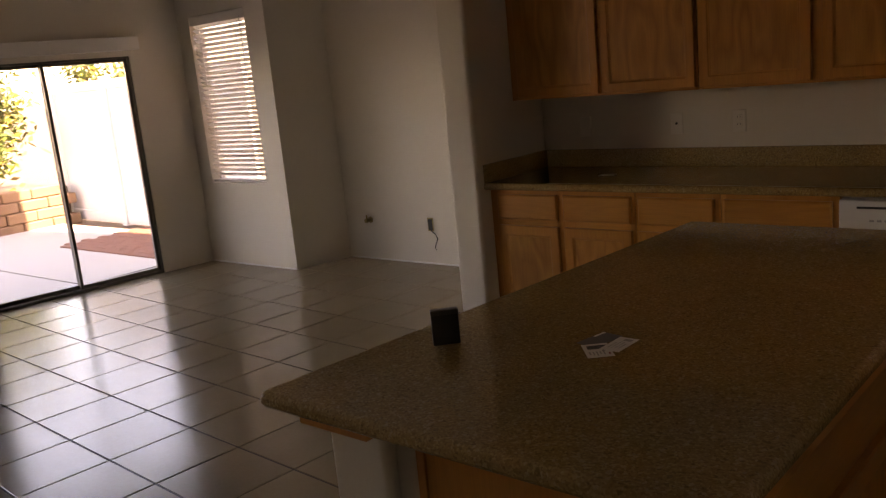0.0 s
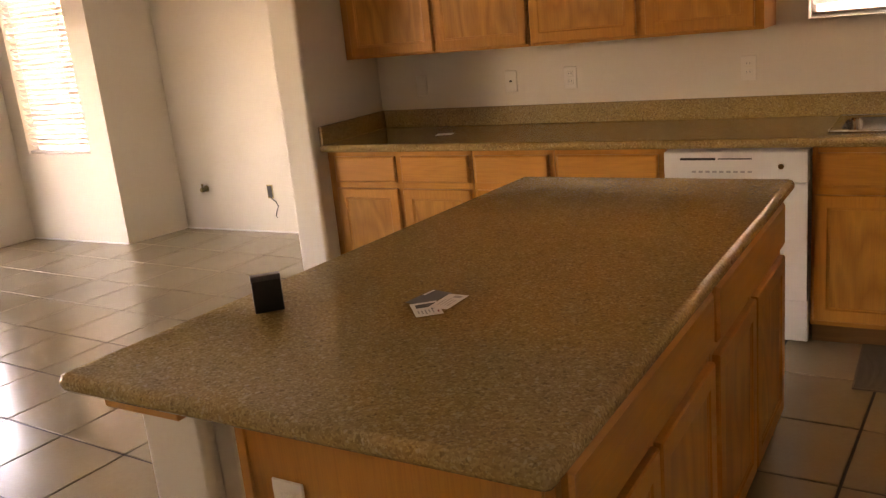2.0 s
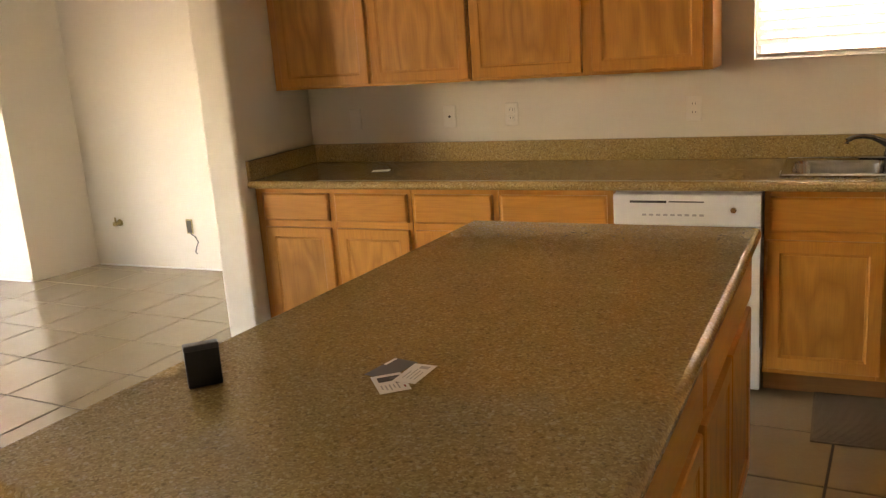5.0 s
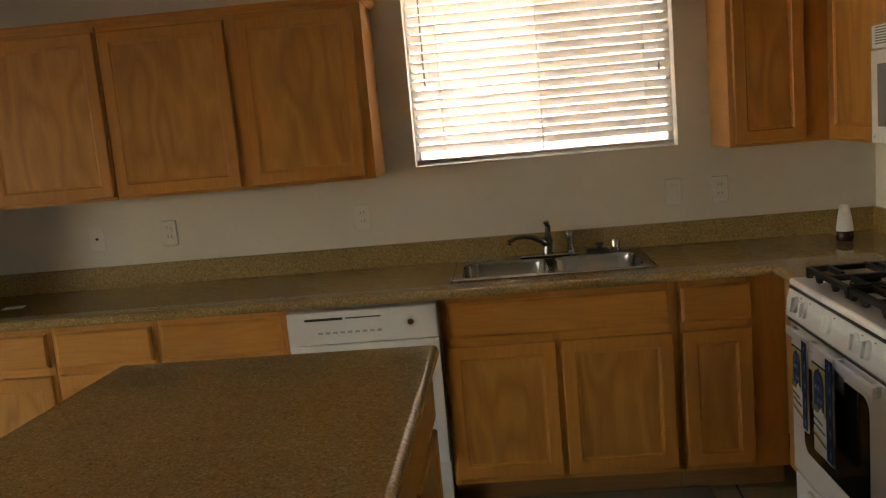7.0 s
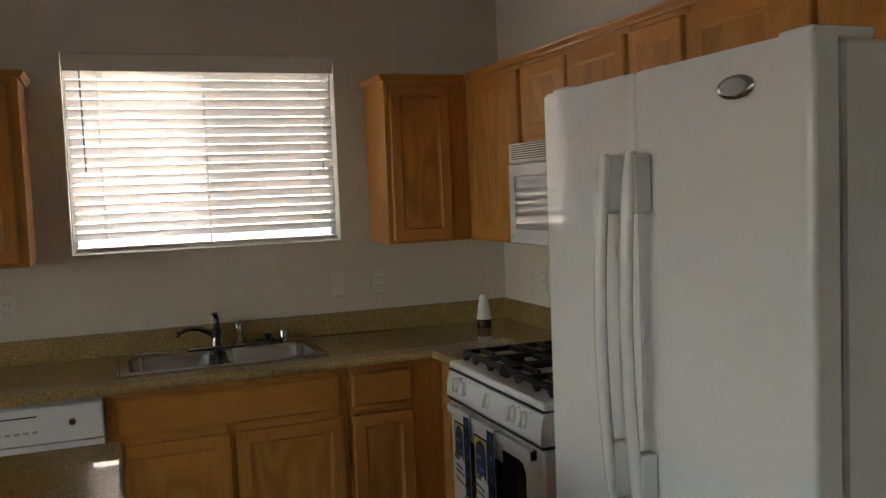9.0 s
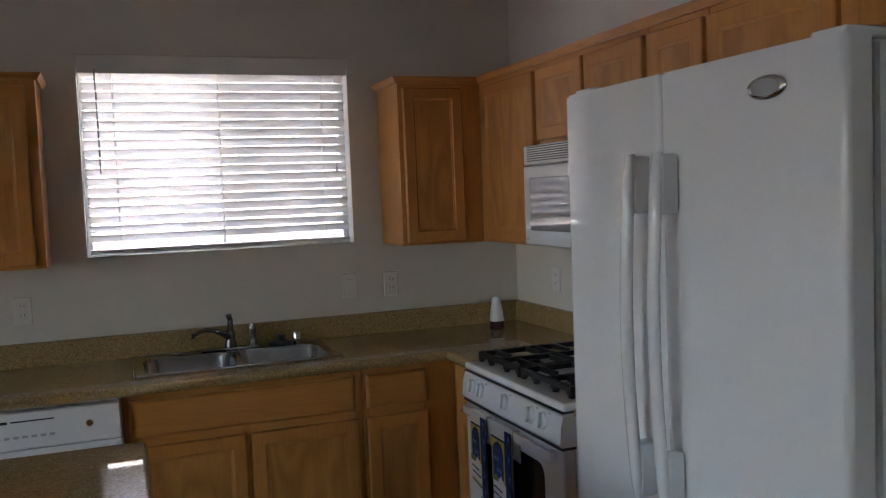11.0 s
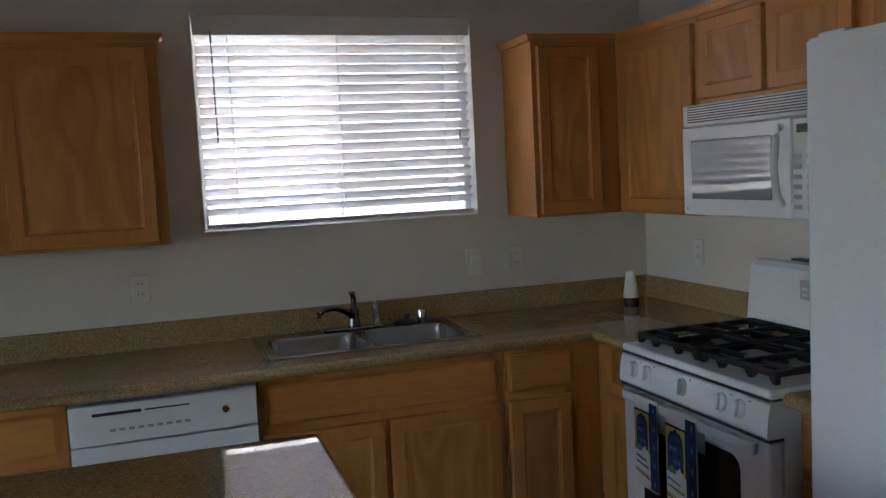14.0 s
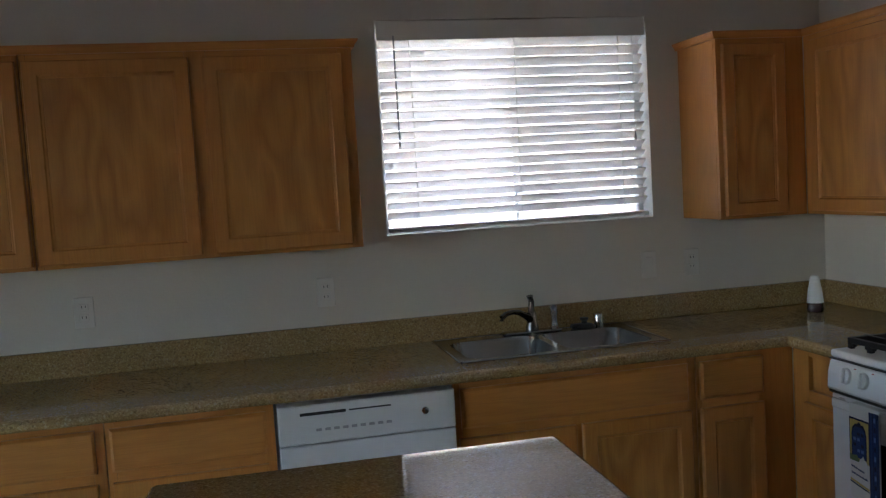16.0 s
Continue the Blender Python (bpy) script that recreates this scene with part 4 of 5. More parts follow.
# ---- microwave ----
def make_microwave():
    w = 0.756
    z0, z1 = 1.350, 1.738
    t = thing("microwave", pose(-0.002, -0.882, 0, 0, 0, -90), "white over-the-range microwave with a vent grille and keypad", "microwave")
    part("body", b1(0.0, w, -0.345, -0.002, z0, z1, bevel=0.003), WHITE_ENAMEL, t)
    g = part("vent_grille", b1(0.0, w, -0.378, -0.346, z1 - 0.075, z1, bevel=0.004), WHITE_PLASTIC, t)
    for k in range(7):
        z = z1 - 0.066 + 0.0086 * k
        part("louver", b1(0.03, w - 0.03, -0.3815, -0.377, z, z + 0.0042, bevel=0.001), WHITE_PLASTIC, g)
        # Dark strip between louvers, the gap's shade put into its colour
        part("grille_gap", b1(0.031, w - 0.031, -0.3788, -0.3775, z + 0.0045, z + 0.0083), ALU, g)
    dr = part("door", b1(0.0, w * 0.735, -0.382, -0.346, z0 + 0.002, z1 - 0.079, bevel=0.006, segments=2), FRIDGE_WHITE, t)
    part("door_window", b1(0.055, w * 0.625, -0.3845, -0.381, z0 + 0.060, z1 - 0.125, bevel=0.002), MICRO_GLASS, dr)
    part("door_handle", tube(bmesh.new(), [(w * 0.688, -0.382, z0 + 0.045), (w * 0.688, -0.405, z0 + 0.075), (w * 0.688, -0.415, (z0 + z1) / 2 - 0.035), (w * 0.688, -0.405, z1 - 0.135), (w * 0.688, -0.382, z1 - 0.10)], 0.012, 12), WHITE_PLASTIC, dr, smooth=True)
    cp = part("control_panel", b1(w * 0.738, w, -0.380, -0.346, z0 + 0.002, z1 - 0.079, bevel=0.005), WHITE_PLASTIC, t)
    part("display", b1(w * 0.77, w * 0.94, -0.3825, -0.3795, z1 - 0.125, z1 - 0.10, bevel=0.001), BLACK_GLASS, cp)
    for r in range(6):
        for c in range(3):
            part("button", b1(w * (0.75 + 0.075 * c), w * (0.75 + 0.075 * c) + 0.034, -0.3825, -0.3795, z0 + 0.035 + 0.030 * r, z0 + 0.049 + 0.030 * r, bevel=0.001), GREY_PLASTIC, cp)
    part("badge", b1(0.02, 0.03, -0.3835, -0.3815, z0 + 0.02, z0 + 0.03, bevel=0.001), GREY_PLASTIC, dr)


MICRO_GLASS = simple("microwave_window", (0.26, 0.265, 0.275), 0.02, vary=0.03)
MICRO_GLASS.node_tree.nodes["Principled BSDF"].inputs["IOR"].default_value = 1.9
make_microwave()

# ---- refrigerator ----
def make_fridge():
    w, h = 0.922, 1.804
    t = thing("refrigerator", pose(-0.045, -1.972, 0, 0, 0, -90), "tall white side-by-side refrigerator with long curved handles", "refrigerator")
    part("body", b1(0.006, w - 0.006, -0.684, -0.01, 0.02, h - 0.012, bevel=0.006), FRIDGE_WHITE, t)
    part("door_gasket", b1(0.022, w - 0.022, -0.699, -0.685, 0.06, h - 0.035), GREY_PLASTIC, t)
    gap = 0.412
    for a, c in ((0.002, gap - 0.002), (gap + 0.002, w - 0.002)):
        bm = bmesh.new()
        n = 10
        outer, inner = [], []
        for k in range(n + 1):
            u = k / n
            x = a + 0.014 + (c - a - 0.028) * u
            yy = -0.755 - 0.0006 * (1 - (2 * u - 1) ** 2)
            outer.append((x, yy))
        pts = [(a, -0.700), (a, -0.7435), (a + 0.001, -0.7475), (a + 0.0035, -0.7515), (a + 0.0075, -0.754)] + outer + [(c - 0.0075, -0.754), (c - 0.0035, -0.7515), (c - 0.001, -0.7475), (c, -0.7435), (c, -0.700)]
        lo = [bm.verts.new((x, y, 0.06)) for x, y in pts]
        hi = [bm.verts.new((x, y, h)) for x, y in pts]
        for i in range(len(pts)):
            j = (i + 1) % len(pts)
            bm.faces.new((lo[i], lo[j], hi[j], hi[i]))
        bm.faces.new(list(reversed(lo))); bm.faces.new(hi)
        bmesh.ops.recalc_face_normals(bm, faces=bm.faces[:])
        edges = [e for e in bm.edges if abs(e.verts[0].co.z - e.verts[1].co.z) < 0.001 and e.verts[0].co.z > 1 and (e.verts[0].co.y < -0.7 or e.verts[1].co.y < -0.7)]
        bmesh.ops.bevel(bm, geom=edges, offset=0.006, segments=2, affect="EDGES")
        dr = part("door", bm, FRIDGE_WHITE, t, smooth=True)
        s_ = -1 if a < 0.1 else 1
        hx = (c - 0.050) if a < 0.1 else (a + 0.048)
        z0, z1 = 0.87, 1.635
        pts = []
        for k in range(17):
            u = k / 16
            pts.append((hx, -0.797 - 0.020 * math.sin(math.pi * u), z0 + (z1 - z0) * u))
        hd = part("door_handle", tube(bmesh.new(), pts, [0.013] + [0.017] * 15 + [0.013], 14, 0.75), FRIDGE_WHITE, dr, "long bowed white handle", smooth=True)
        for zc in (z0 + 0.055, z1 - 0.075):
            part("handle_mount", b1(hx - 0.0175, hx + 0.0175, -0.801, -0.756, zc - 0.055, zc + 0.070, bevel=0.007, segments=3), FRIDGE_WHITE, hd, smooth=True)
        if a > 0.1:
            part("badge", lathe(bmesh.new(), [(0.05, 0.0), (0.05, 0.003), (0.046, 0.006), (0.03, 0.007)], segments=28), CHROME, dr, "oval chrome badge", at=pose(0.742, -0.7560, 1.733, 90, 0, 0) @ Matrix.Diagonal((1, 0.44, 1, 1)), smooth=True)
            part("badge_inlay", lathe(bmesh.new(), [(0.036, 0.0), (0.034, 0.001)], segments=28), GREY_PLASTIC, dr, at=pose(0.742, -0.7632, 1.733, 90, 0, 0) @ Matrix.Diagonal((1, 0.44, 1, 1)))
    for x in (0.02, w - 0.10):
        part("hinge_cover", b1(x, x + 0.08, -0.735, -0.60, h - 0.010, h + 0.012, bevel=0.006, segments=2), FRIDGE_WHITE, t)
    part("toe_grille", b1(0.02, w - 0.02, -0.68, -0.645, 0.0, 0.055, bevel=0.004), GREY_PLASTIC, t)


make_fridge()

# ---- island ----
IW, IL = 1.020, 1.962
IM = pose(-2.378, -2.428, 0, 0, 0, -0.95)
TAPER = 0.053
IZ1 = 0.920
isl = thing("kitchen_island", IM, "honey oak island body with painted drywall back under granite top", "kitchen island")
hw, hl = IW / 2, IL / 2
def rounded(bm, x0, x1, y0, y1, z0, z1, r, edge=0.02, n=5):
    """A slab with rounded corners and a half-round edge; its long seating side runs out of square by TAPER."""
    rings = []
    for k in range(n + 1):
        an = -math.pi / 2 + math.pi * k / n
        off = edge * (1 - math.cos(an))
        z = (z0 + z1) / 2 + (z1 - z0) / 2 * math.sin(an)
        ring = []
        for cx, cy, s in ((x1 - r, y1 - r, 0), (x0 + r, y1 - r, 1), (x0 + r, y0 + r, 2), (x1 - r, y0 + r, 3)):
            for q in range(5):
                a = math.pi / 2 * (s + q / 4)
                x, y = cx + (r - off) * math.cos(a), cy + (r - off) * math.sin(a)
                ring.append(bm.verts.new((x + (TAPER * y if x < 0 else 0.0), y, z)))
        rings.append(ring)
    for p, q in zip(rings, rings[1:]):
        for i in range(len(p)):
            j = (i + 1) % len(p)
            bm.faces.new((p[i], p[j], q[j], q[i]))
    bm.faces.new(list(reversed(rings[0])))
    bm.faces.new(rings[-1])
    return bm


top3 = tagged(new("island_worktop"), "large polished speckled tan granite island top with rounded edges", "countertop")
top3.matrix_basis = IM
part("slab", rounded(bmesh.new(), -hw, hw, -hl, hl, IZ1 - 0.040, IZ1, 0.022, 0.018), GRANITE, top3, smooth=True)
bz = IZ1 - 0.0405
cx0, cx1 = -0.06, hw - 0.045
# drywall half wall on the seating side
def skewed(bm):
    """Turns the seating side of a block to run with the worktop's edge."""
    for v in bm.verts:
        if v.co.x < -0.3:
            v.co.x += TAPER * v.co.y
    return bm


part("half_wall", skewed(b1(-hw + 0.135, -0.252, -hl + 0.075, hl - 0.04, 0.0, bz - 0.021, bevel=0.016, segments=3)), PLASTER, isl, "painted drywall back", smooth=True)
part("wall_return", b1(-0.2515, -0.184, -hl + 0.098, hl - 0.045, 0.0, bz - 0.021, bevel=0.014, segments=3), PLASTER, isl, smooth=True)
part("support_board", skewed(b1(-hw + 0.112, -0.245, -hl + 0.022, hl - 0.03, bz - 0.0205, bz, bevel=0.003)), WOOD_Y, isl)
part("end_panel", b1(-0.182, cx1 - 0.021, -hl + 0.100, -hl + 0.104, 0.0, bz - 0.001), WOOD_V, isl, "flat oak end panel")
part("end_panel", b1(-0.182, cx1 - 0.021, hl - 0.009, hl - 0.004, 0.0, bz - 0.001), WOOD_V, isl)
part("corner_stile", b1(-0.182, -0.160, -hl + 0.092, -hl + 0.0995, 0.0, bz - 0.001, bevel=0.001), WOOD_V, isl)
part("outlet_plate", b1(-0.110, -0.034, -hl + 0.093, -hl + 0.0995, 0.618, 0.735, bevel=0.003), PLATE, isl)
for zz in (0.655, 0.699):
    part("socket", b1(-0.089, -0.055, -hl + 0.0905, -hl + 0.093, zz - 0.014, zz + 0.014, bevel=0.002), PLATE, isl)
CL = IL - 0.19
cabm = pose(-0.143, -hl + 0.13, 0, 0, 0, 90)


def island_cabinet(y0, w, columns, drawers):
    """One unit of the island, built like the wall's units and turned to face +x."""
    c = base_cabinet(IM @ pose(-0.168, -hl + 0.105 + y0, 0, 0, 0, 90), w, columns, "honey oak island cabinet with a drawer above sunk-panel doors", depth=cx1 + 0.168, height=bz - 0.002)
    for a, b_ in drawers:
        drawer_front(a, b_, 0.706, 0.848, -(cx1 + 0.168) - 0.0008, c)
    c["group"] = "base cabinets of the island"
    return c


island_cabinet(0.0, 0.916, [(0.02, 0.450, "door"), (0.466, 0.896, "door")], [(0.02, 0.896)])
island_cabinet(0.918, 0.924, [(0.02, 0.454, "door"), (0.470, 0.904, "door")], [(0.02, 0.904)])

# ---- small things ----
t = thing("phone_box", pose(-2.761, -2.968, IZ1 + 0.0005, 0, 0, 45.5), "small upright black box standing on the granite island top", "box")
part("box_body", b1(-0.033, 0.033, -0.010, 0.010, 0.0, 0.086, bevel=0.002), BLACK_PLASTIC, t)
part("box_lid_edge", b1(-0.0335, 0.0335, -0.0115, 0.0115, 0.075, 0.0868, bevel=0.0015), PRINT_DARK, t)


def card(x, y, z, rot, w, h, label, kind):
    t = thing("business_card", pose(x, y, z, 0, 0, rot), label, "card", "cards on the island")
    part("sheet", b1(-w / 2, w / 2, -h / 2, h / 2, 0, 0.0006), PRINT_GREY if kind == "dark" else PAPER, t)
    z0, z1 = 0.0006, 0.0009
    if kind == "photo":
        part("photo", b1(-w * 0.36, -w * 0.10, -h * 0.34, h * 0.42, z0, z1), PRINT_DARK, t)
        part("photo_figure", b1(-w * 0.28, -w * 0.20, h * 0.06, h * 0.26, z1, z1 + 0.0002), PRINT_GREY, t)
        part("logo_mark", b1(0.0, w * 0.06, h * 0.16, h * 0.32, z0, z1), PRINT_GREY, t)
        part("red_mark", b1(w * 0.22, w * 0.34, h * 0.34, h * 0.40, z0, z1), RED_PRINT, t)
        for k in range(5):
            part("text_bar", b1(w * (0.08 + 0.02 * (k % 2)), w * (0.30 + 0.05 * (k % 3)), -h * 0.36 + h * 0.13 * k, -h * 0.31 + h * 0.13 * k, z0, z1), PRINT_PALE, t)
    elif kind == "plain":
        for k in range(4):
            part("text_bar", b1(-w * 0.30, w * (0.10 + 0.06 * (k % 3)), -h * 0.28 + h * 0.17 * k, -h * 0.24 + h * 0.17 * k, z0, z1), PRINT_PALE, t)
        part("text_bar", b1(w * 0.26, w * 0.40, -h * 0.30, h * 0.10, z0, z1), PRINT_PALE, t)
    else:
        part("white_edge", b1(w * 0.10, w / 2 - 0.002, h / 2 - 0.008, h / 2 - 0.001, z0, z1), PAPER, t)
    return t


card(-2.437, -2.800, IZ1 + 0.0005, 79, 0.098, 0.058, "dark grey printed leaflet lying on the granite island top", "dark")
card(-2.402, -2.871, IZ1 + 0.0018, -49.5, 0.091, 0.060, "white printed card with a dark photo on the granite island top", "photo")
card(-2.376, -2.818, IZ1 + 0.0030, 88, 0.094, 0.050, "plain white printed card lying over another card", "plain")
t = thing("paper_slip", pose(-3.78, -0.33, TZ1 + 0.0005, 0, 0, 15), "small white paper slip lying on granite worktop", "paper")
part("sheet", b1(-0.045, 0.045, -0.028, 0.028, 0, 0.0012), PAPER, t)
t = thing("air_freshener", pose(-0.225, -0.228, TZ1 + 0.0005), "white cone air freshener with a dark base on the corner worktop", "air freshener")
part("base", lathe(bmesh.new(), [(0.030, 0.0), (0.034, 0.006), (0.033, 0.030), (0.029, 0.040)], segments=24), AMBER_BASE, t, smooth=True)
part("cone", lathe(bmesh.new(), [(0.034, 0.040), (0.033, 0.052), (0.028, 0.095), (0.020, 0.140), (0.016, 0.152), (0.008, 0.156)], segments=24), WHITE_PLASTIC, t, smooth=True)
t = thing("kitchen_mat", pose(-1.30, -0.765, 0.001), "dark woven mat on the tiles in front of the sink cabinet", "mat")
bm = bmesh.new()
box(bm, -0.41, 0.41, -0.235, 0.235, 0.0, 0.008, bevel=0.003)
part("mat_body", bm, MAT_WEAVE, t)
bm = bmesh.new()
for k in range(44):
    box(bm, -0.403, 0.403, -0.226 + k * 0.0102, -0.221 + k * 0.0102, 0.008, 0.0105)
part("mat_ribs", bm, MAT_WEAVE, t)


def outlet(at, kind, label):
    t = thing("wall_outlet" if kind != "switch" else "light_switch", at, label, "outlet" if kind != "switch" else "switch")
    part("cover_plate", b1(-0.036, 0.036, -0.006, -0.0005, -0.058, 0.058, bevel=0.0025), PLATE, t)
    if kind == "outlet":
        for z in (-0.020, 0.020):
            s_ = part("socket", b1(-0.017, 0.017, -0.0085, -0.006, z - 0.014, z + 0.014, bevel=0.002), PLATE, t)
            for x in (-0.007, 0.007):
                part("slot", b1(x - 0.0012, x + 0.0012, -0.0089, -0.0084, z - 0.002, z + 0.007), SHADOW_GAP, s_)
    elif kind == "switch":
        part("rocker", b1(-0.016, 0.016, -0.0095, -0.006, -0.032, 0.032, bevel=0.0015), PLATE, t)
    elif kind == "jack":
        part("jack", lathe(bmesh.new(), [(0.006, 0), (0.006, 0.006), (0.003, 0.007)], segments=12), SHADOW_GAP, t, at=pose(0, -0.006, 0, 90, 0, 0))
    return t


outlet(pose(-4.09, 0, 1.148), "blank", "blank off-white wall plate above the granite backsplash")
outlet(pose(-3.52, 0, 1.148), "jack", "off-white cable jack plate above the granite backsplash")
outlet(pose(-3.174, 0, 1.150), "outlet", "off-white double electrical outlet above the granite backsplash")
outlet(pose(-2.271, 0, 1.150), "outlet", "off-white double electrical outlet beside the sink window")
outlet(pose(-0.876, 0, 1.150), "switch", "off-white rocker light switch to the side of the sink window")
outlet(pose(-0.672, 0, 1.146), "outlet", "off-white electrical outlet below the corner wall cabinet")
outlet(pose(0, -0.42, 1.150, 0, 0, -90), "outlet", "off-white electrical outlet beside the gas range")

t = thing("gas_valve", pose(-6.70, 0.74, 0.345), "small brass gas valve sticking out of the alcove wall", "valve")
part("escutcheon", lathe(bmesh.new(), [(0.028, 0), (0.026, 0.006)], segments=18), BRASS, t, at=pose(0, 0, 0, 90, 0, 0))
part("valve_body", lathe(bmesh.new(), [(0.014, 0.006), (0.014, 0.035), (0.019, 0.04), (0.018, 0.06)], segments=14), BRASS, t, at=pose(0, 0, 0, 90, 0, 0), smooth=True)
part("valve_key", b1(-0.006, 0.006, -0.05, -0.04, 0.012, 0.05, bevel=0.002), BRASS, t)
t = thing("cable_box", pose(-6.02, 0.74, 0.33), "open outlet box with a loose cable hanging from the alcove wall", "outlet box")
part("box_rim", b1(-0.030, 0.030, -0.006, -0.0005, -0.055, 0.055, bevel=0.002), BRASS, t)
# Flat dark plate, the hollow's shade given as colour
part("box_hole", b1(-0.022, 0.022, -0.0075, -0.006, -0.046, 0.046), SHADOW_GAP, t)
part("cable", tube(bmesh.new(), [(0.0, -0.008, -0.03), (0.03, -0.03, -0.05), (0.07, -0.035, -0.07), (0.085, -0.03, -0.11), (0.055, -0.02, -0.15), (0.04, -0.02, -0.19), (0.06, -0.03, -0.20)], 0.0045, 8), BLACK_PLASTIC, t, smooth=True)

# ---- outdoors ----
GZ = -0.07
tagged(part("ground", b1(-400, 400, -400, 400, GZ - 1.0, GZ - 0.02), SOIL), kind="structure")
patio = tagged(part("patio", b1(-13.15, -8.76, -7.0, 1.20, GZ - 0.019, GZ + 0.02), CONCRETE), kind="structure")
part("expansion_joint", b1(-13.1, -8.8, -0.76, -0.745, GZ + 0.0205, GZ + 0.022), GROUT, patio)
rp = random.Random(5)
paving = tagged(new("paver_patch"), kind="structure")
pm = bpy.data.meshes.new("paver")
bp = b1(-0.098, 0.098, -0.048, 0.048, 0.0, 0.03, bevel=0.006)
bp.to_mesh(pm)
bp.free()
pm.materials.append(PAVER)
row = 0
y = 0.24
while y < 1.30:
    x = -11.35 + (0.1 if row % 2 else 0.0)
    while x < -9.2:
        if x > -11.35:
            o = new("paver", pm)
            o.parent = paving
            o.matrix_basis = pose(x, y, GZ + 0.006 + rp.uniform(-0.002, 0.003), rp.uniform(-1, 1), rp.uniform(-1, 1), rp.uniform(-1.5, 1.5))
        x += 0.204
    y += 0.104
    row += 1
fence = thing("fence", pose(0, 0, 0), "tall white vinyl privacy fence along the paver patch", "fence")


def fence_run(p0, p1, n):
    a, b_ = Vector(p0), Vector(p1)
    dv = (b_ - a) / n
    ang = math.degrees(math.atan2(dv.y, dv.x))
    for i in range(n):
        p = a + dv * i
        m = pose(p.x, p.y, 0, 0, 0, ang)
        part("fence_panel", b1(0.065, dv.length - 0.065, -0.02, 0.02, GZ + 0.155, 1.695), VINYL, fence, at=m)
        part("fence_post", b1(-0.06, 0.06, -0.06, 0.06, GZ - 0.02, 1.86, bevel=0.01), VINYL, fence, at=m)
        part("fence_rail", b1(0.065, dv.length - 0.065, -0.035, 0.035, GZ + 0.005, GZ + 0.15, bevel=0.004), VINYL, fence, at=m)
        part("fence_rail", b1(0.065, dv.length - 0.065, -0.035, 0.035, 1.70, 1.82, bevel=0.004), VINYL, fence, at=m)


fence_run((-13.6, 1.62), (-8.9, 1.40), 3)
retaining = thing("retaining_wall", pose(0, 0, 0), "low retaining wall of stacked tan concrete blocks before the shrubs", "garden wall")
blk = bpy.data.meshes.new("block")
bb = b1(-0.2, 0.2, -0.12, 0.12, 0.0, 0.142, bevel=0.016)
bb.to_mesh(blk)
bb.free()
blk.materials.append(BLOCK)
for c in range(4):
    for k in range(14):
        o = new("block", blk)
        o.parent = retaining
        yy = 1.30 - 0.41 * k - (0.2 if c % 2 else 0.0)
        o.matrix_basis = pose(-13.28 - 0.02 * c + rp.uniform(-0.012, 0.012) - 0.12 * max(0, 0.6 - yy) * 0.2, yy, GZ - 0.02 + 0.145 * c, 0, 0, 90 + rp.uniform(-2, 2))
tagged(part("planting_bed", b1(-18.0, -13.42, -5.0, 1.5, GZ - 0.019, GZ + 0.50), SOIL), kind="structure")


def shrub(x, y, z, r, h, seed, label, leaves=900, trunk=0.0):
    """A shrub or small tree: tapered stems and a loose crown of many small leaves."""
    rr = random.Random(seed)
    t = thing("shrub", pose(x, y, z), label, "shrub", "shrubs above the garden wall")
    bm = bmesh.new()
    tips = []
    for k in range(9):
        a = 2 * math.pi * k / 9 + rr.uniform(-0.3, 0.3)
        top_ = Vector((math.cos(a) * r * rr.uniform(0.3, 0.9), math.sin(a) * r * rr.uniform(0.3, 0.9), h * rr.uniform(0.55, 1.0)))
        mid_ = top_ * 0.5 + Vector((rr.uniform(-0.1, 0.1), rr.uniform(-0.1, 0.1), trunk * 0.5))
        tube(bm, [(0, 0, 0), (mid_.x * 0.4, mid_.y * 0.4, mid_.z), tuple(top_)], [0.03, 0.018, 0.006], 6)
        tips += [top_, mid_ + Vector((0, 0, 0.2)), (top_ + mid_) / 2]
    part("stems", bm, BARK, t)
    verts, faces = [], []
    for k in range(leaves):
        c = rr.choice(tips) + Vector((rr.gauss(0, 0.16), rr.gauss(0, 0.16), rr.gauss(0, 0.18)))
        u = Vector((rr.uniform(-1, 1), rr.uniform(-1, 1), rr.uniform(-0.6, 0.6))).normalized()
        v = u.cross(Vector((rr.uniform(-1, 1), rr.uniform(-1, 1), rr.uniform(-1, 1)))).normalized()
        l, w = rr.uniform(0.05, 0.10), rr.uniform(0.018, 0.035)
        n = len(verts)
        verts += [c - u * l, c + v * w, c + u * l, c - v * w]
        faces.append((n, n + 1, n + 2, n + 3))
    me = bpy.data.meshes.new("leaves")
    me.from_pydata([tuple(p) for p in verts], [], faces)
    me.materials.append(LEAF)
    o = new("leaves", me)
    o.parent = t
    return t


for k, (x, y, r, h) in enumerate([(-14.3, 0.9, 0.55, 1.9), (-14.2, 0.2, 0.6, 2.3), (-14.4, -0.6, 0.6, 2.0), (-14.3, -1.5, 0.6, 2.2), (-15.4, 0.5, 0.8, 2.7), (-13.9, 0.55, 0.3, 1.0)]):
    shrub(x, y, GZ + 0.48, r, h, 20 + k, "loose yellow-green leafy shrub growing above the block wall", 1500)
shrub(-15.5, 3.4, GZ - 0.02, 0.9, 3.1, 40, "small leafy tree showing over the white fence", 1300, 0.8)

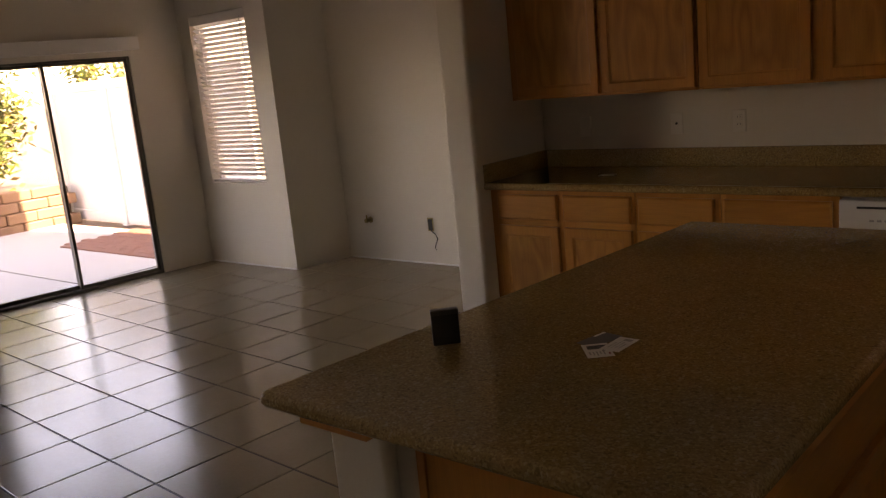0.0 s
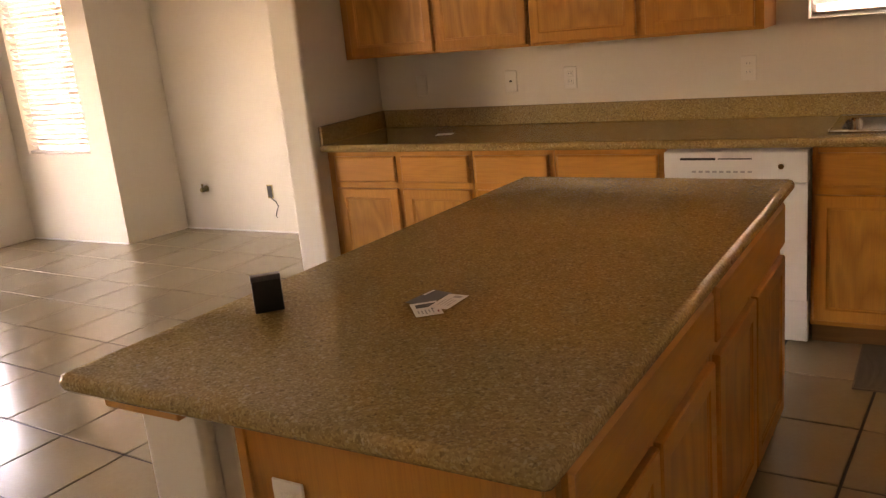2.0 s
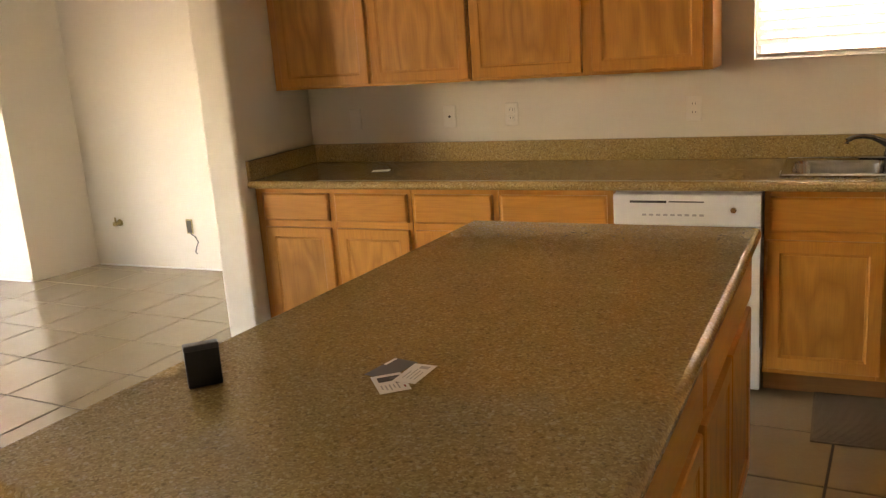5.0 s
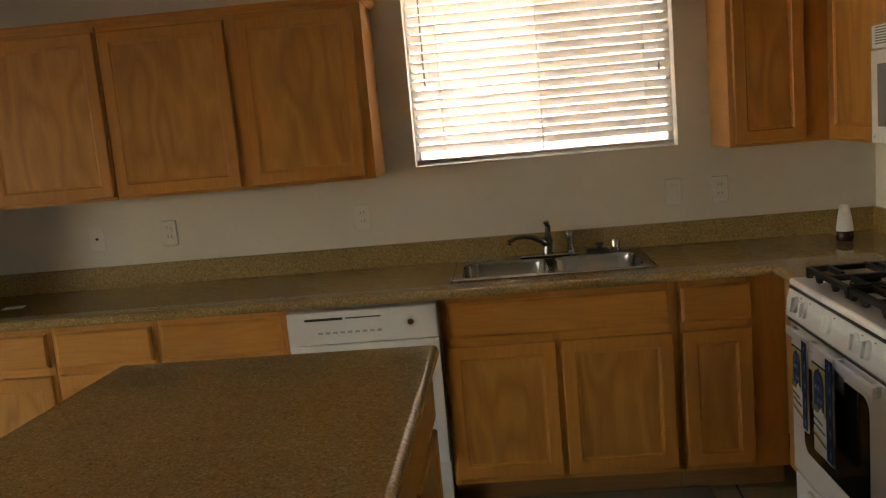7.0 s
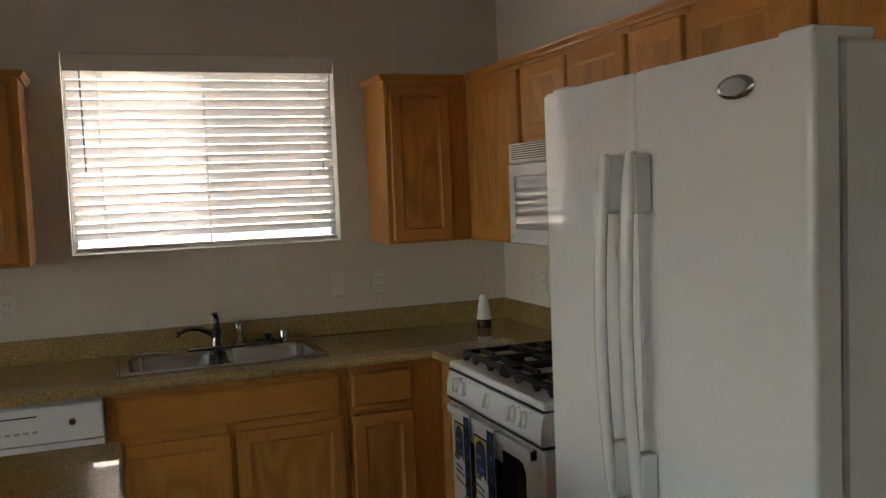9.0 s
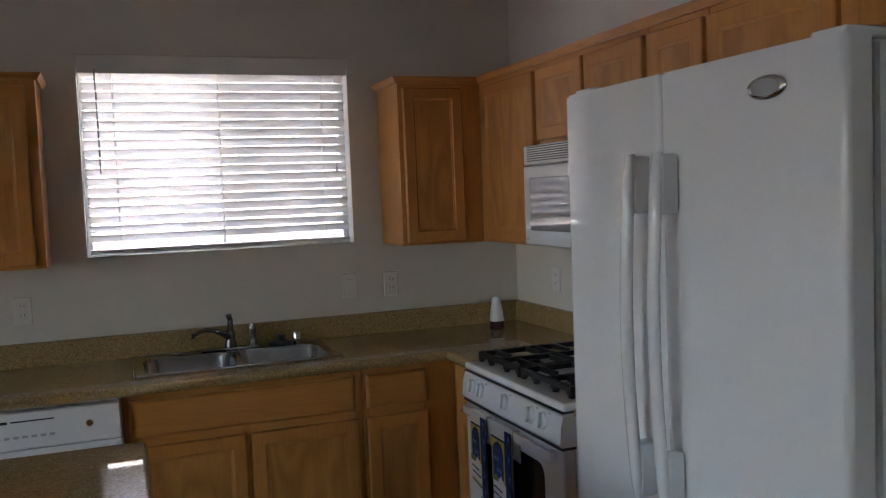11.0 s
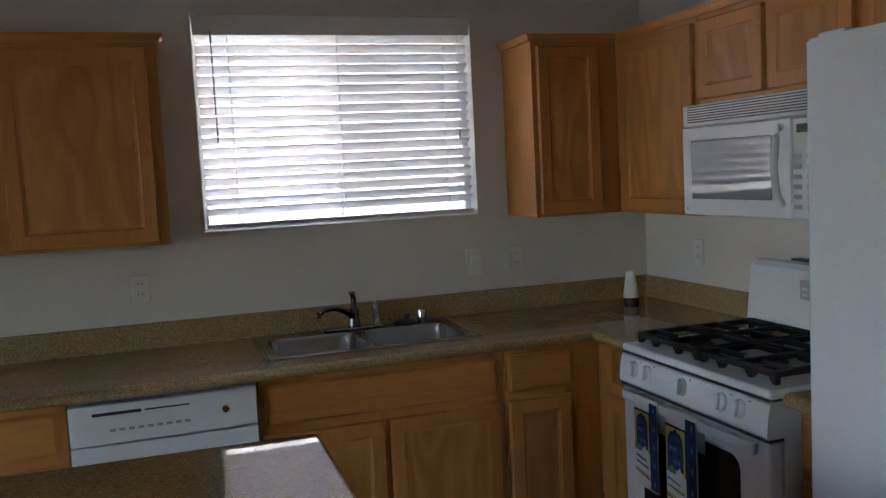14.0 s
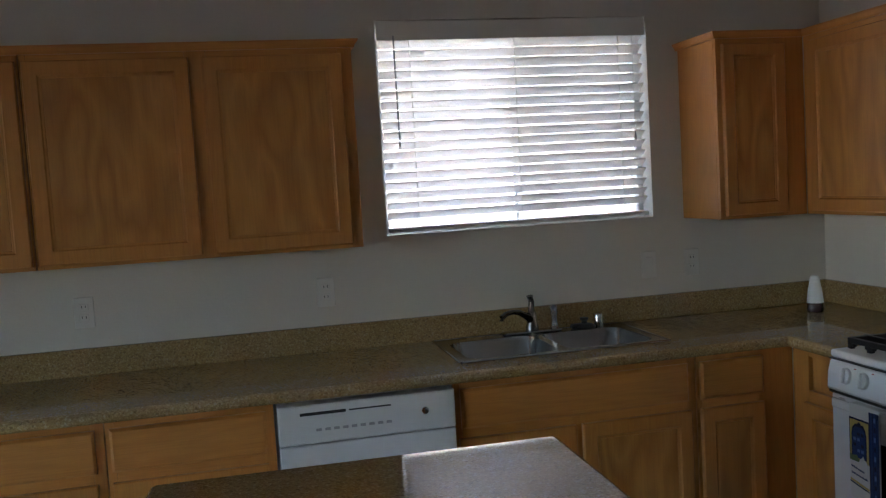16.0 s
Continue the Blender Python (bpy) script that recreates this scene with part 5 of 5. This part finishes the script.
# unseen wall with eave, added to limit and bounce the kitchen window's daylight
nh = thing("added_window_wall", pose(0, 0, 0), "unseen tan stucco wall added beyond the kitchen window to shape daylight", "house")
part("wall", b1(-9.0, 7.0, 4.6, 4.9, GZ - 0.02, 3.0, bevel=0.01), STUCCO, nh)
part("eave", b1(-9.2, 7.2, 4.35, 4.95, 3.001, 3.15, bevel=0.01), VINYL, nh)
# Unseen pale gravel added to bounce sunlight up at the kitchen blind
structure("side_path", b1(-7.0, 9.0, 0.92, 4.58, GZ - 0.019, GZ + 0.015), GRAVEL)
# Unseen blocks added above the ceiling to shade the patio and pavers
structure("upper_storey", b1(-6.0, 0.15, -8.15, 0.9, H + 0.21, 6.7), STUCCO)
structure("upper_storey", b1(-8.74, -6.002, -8.15, 1.30, H + 0.21, 6.7), STUCCO)

# ---- floor tiles, last ----
TP, TA = 0.4076, radians(-3.6)
TO = Vector((-4.575, -2.365))
bmt = b1(-0.1993, 0.1993, -0.1993, 0.1993, -0.0055, 0.0, bevel=0.0018)
tile_mesh = bpy.data.meshes.new("floor_tile")
bmt.to_mesh(tile_mesh)
bmt.free()
tile_mesh.materials.append(TILE)
floor_ob = bpy.data.objects["floor"]
cells = []
for i in range(-14, 16):
    for j in range(-18, 14):
        c = TO + Matrix.Rotation(TA, 2) @ Vector(((i + 0.5) * TP, (j + 0.5) * TP))
        if -8.45 < c.x < 0.1 and -7.9 < c.y < 0.95 and not (c.x > -4.2 and c.y > 0.0) and not (c.x < -7.3 and c.y > 0.50):
            seen = (c.x < -2.6 and c.y > -4.4) or (-2.1 < c.x < -0.6 and -4.4 < c.y < -0.5)
            cells.append((not seen, (c - Vector((-4.0, -2.5))).length, c))
cells.sort(key=lambda q: (q[0], q[1]))
for _, _, c in cells[:300]:
    o = new("tile", tile_mesh)
    o.parent = floor_ob
    o.matrix_basis = Matrix.Translation((c.x, c.y, random.uniform(-0.0004, 0.0004))) @ Matrix.Rotation(TA, 4, "Z")
rest = bmesh.new()
for _, _, c in cells[300:]:
    rest.from_mesh(tile_mesh)
verts = rest.verts[:]
per = len(verts) // max(1, len(cells) - 300)
for k, (_, _, c) in enumerate(cells[300:]):
    m = Matrix.Translation((c.x, c.y, 0)) @ Matrix.Rotation(TA, 4, "Z")
    for v in verts[k * per:(k + 1) * per]:
        v.co = m @ v.co
far_tiles = part("far_tiles", rest, TILE, floor_ob)
tagged(far_tiles, kind="stuff")
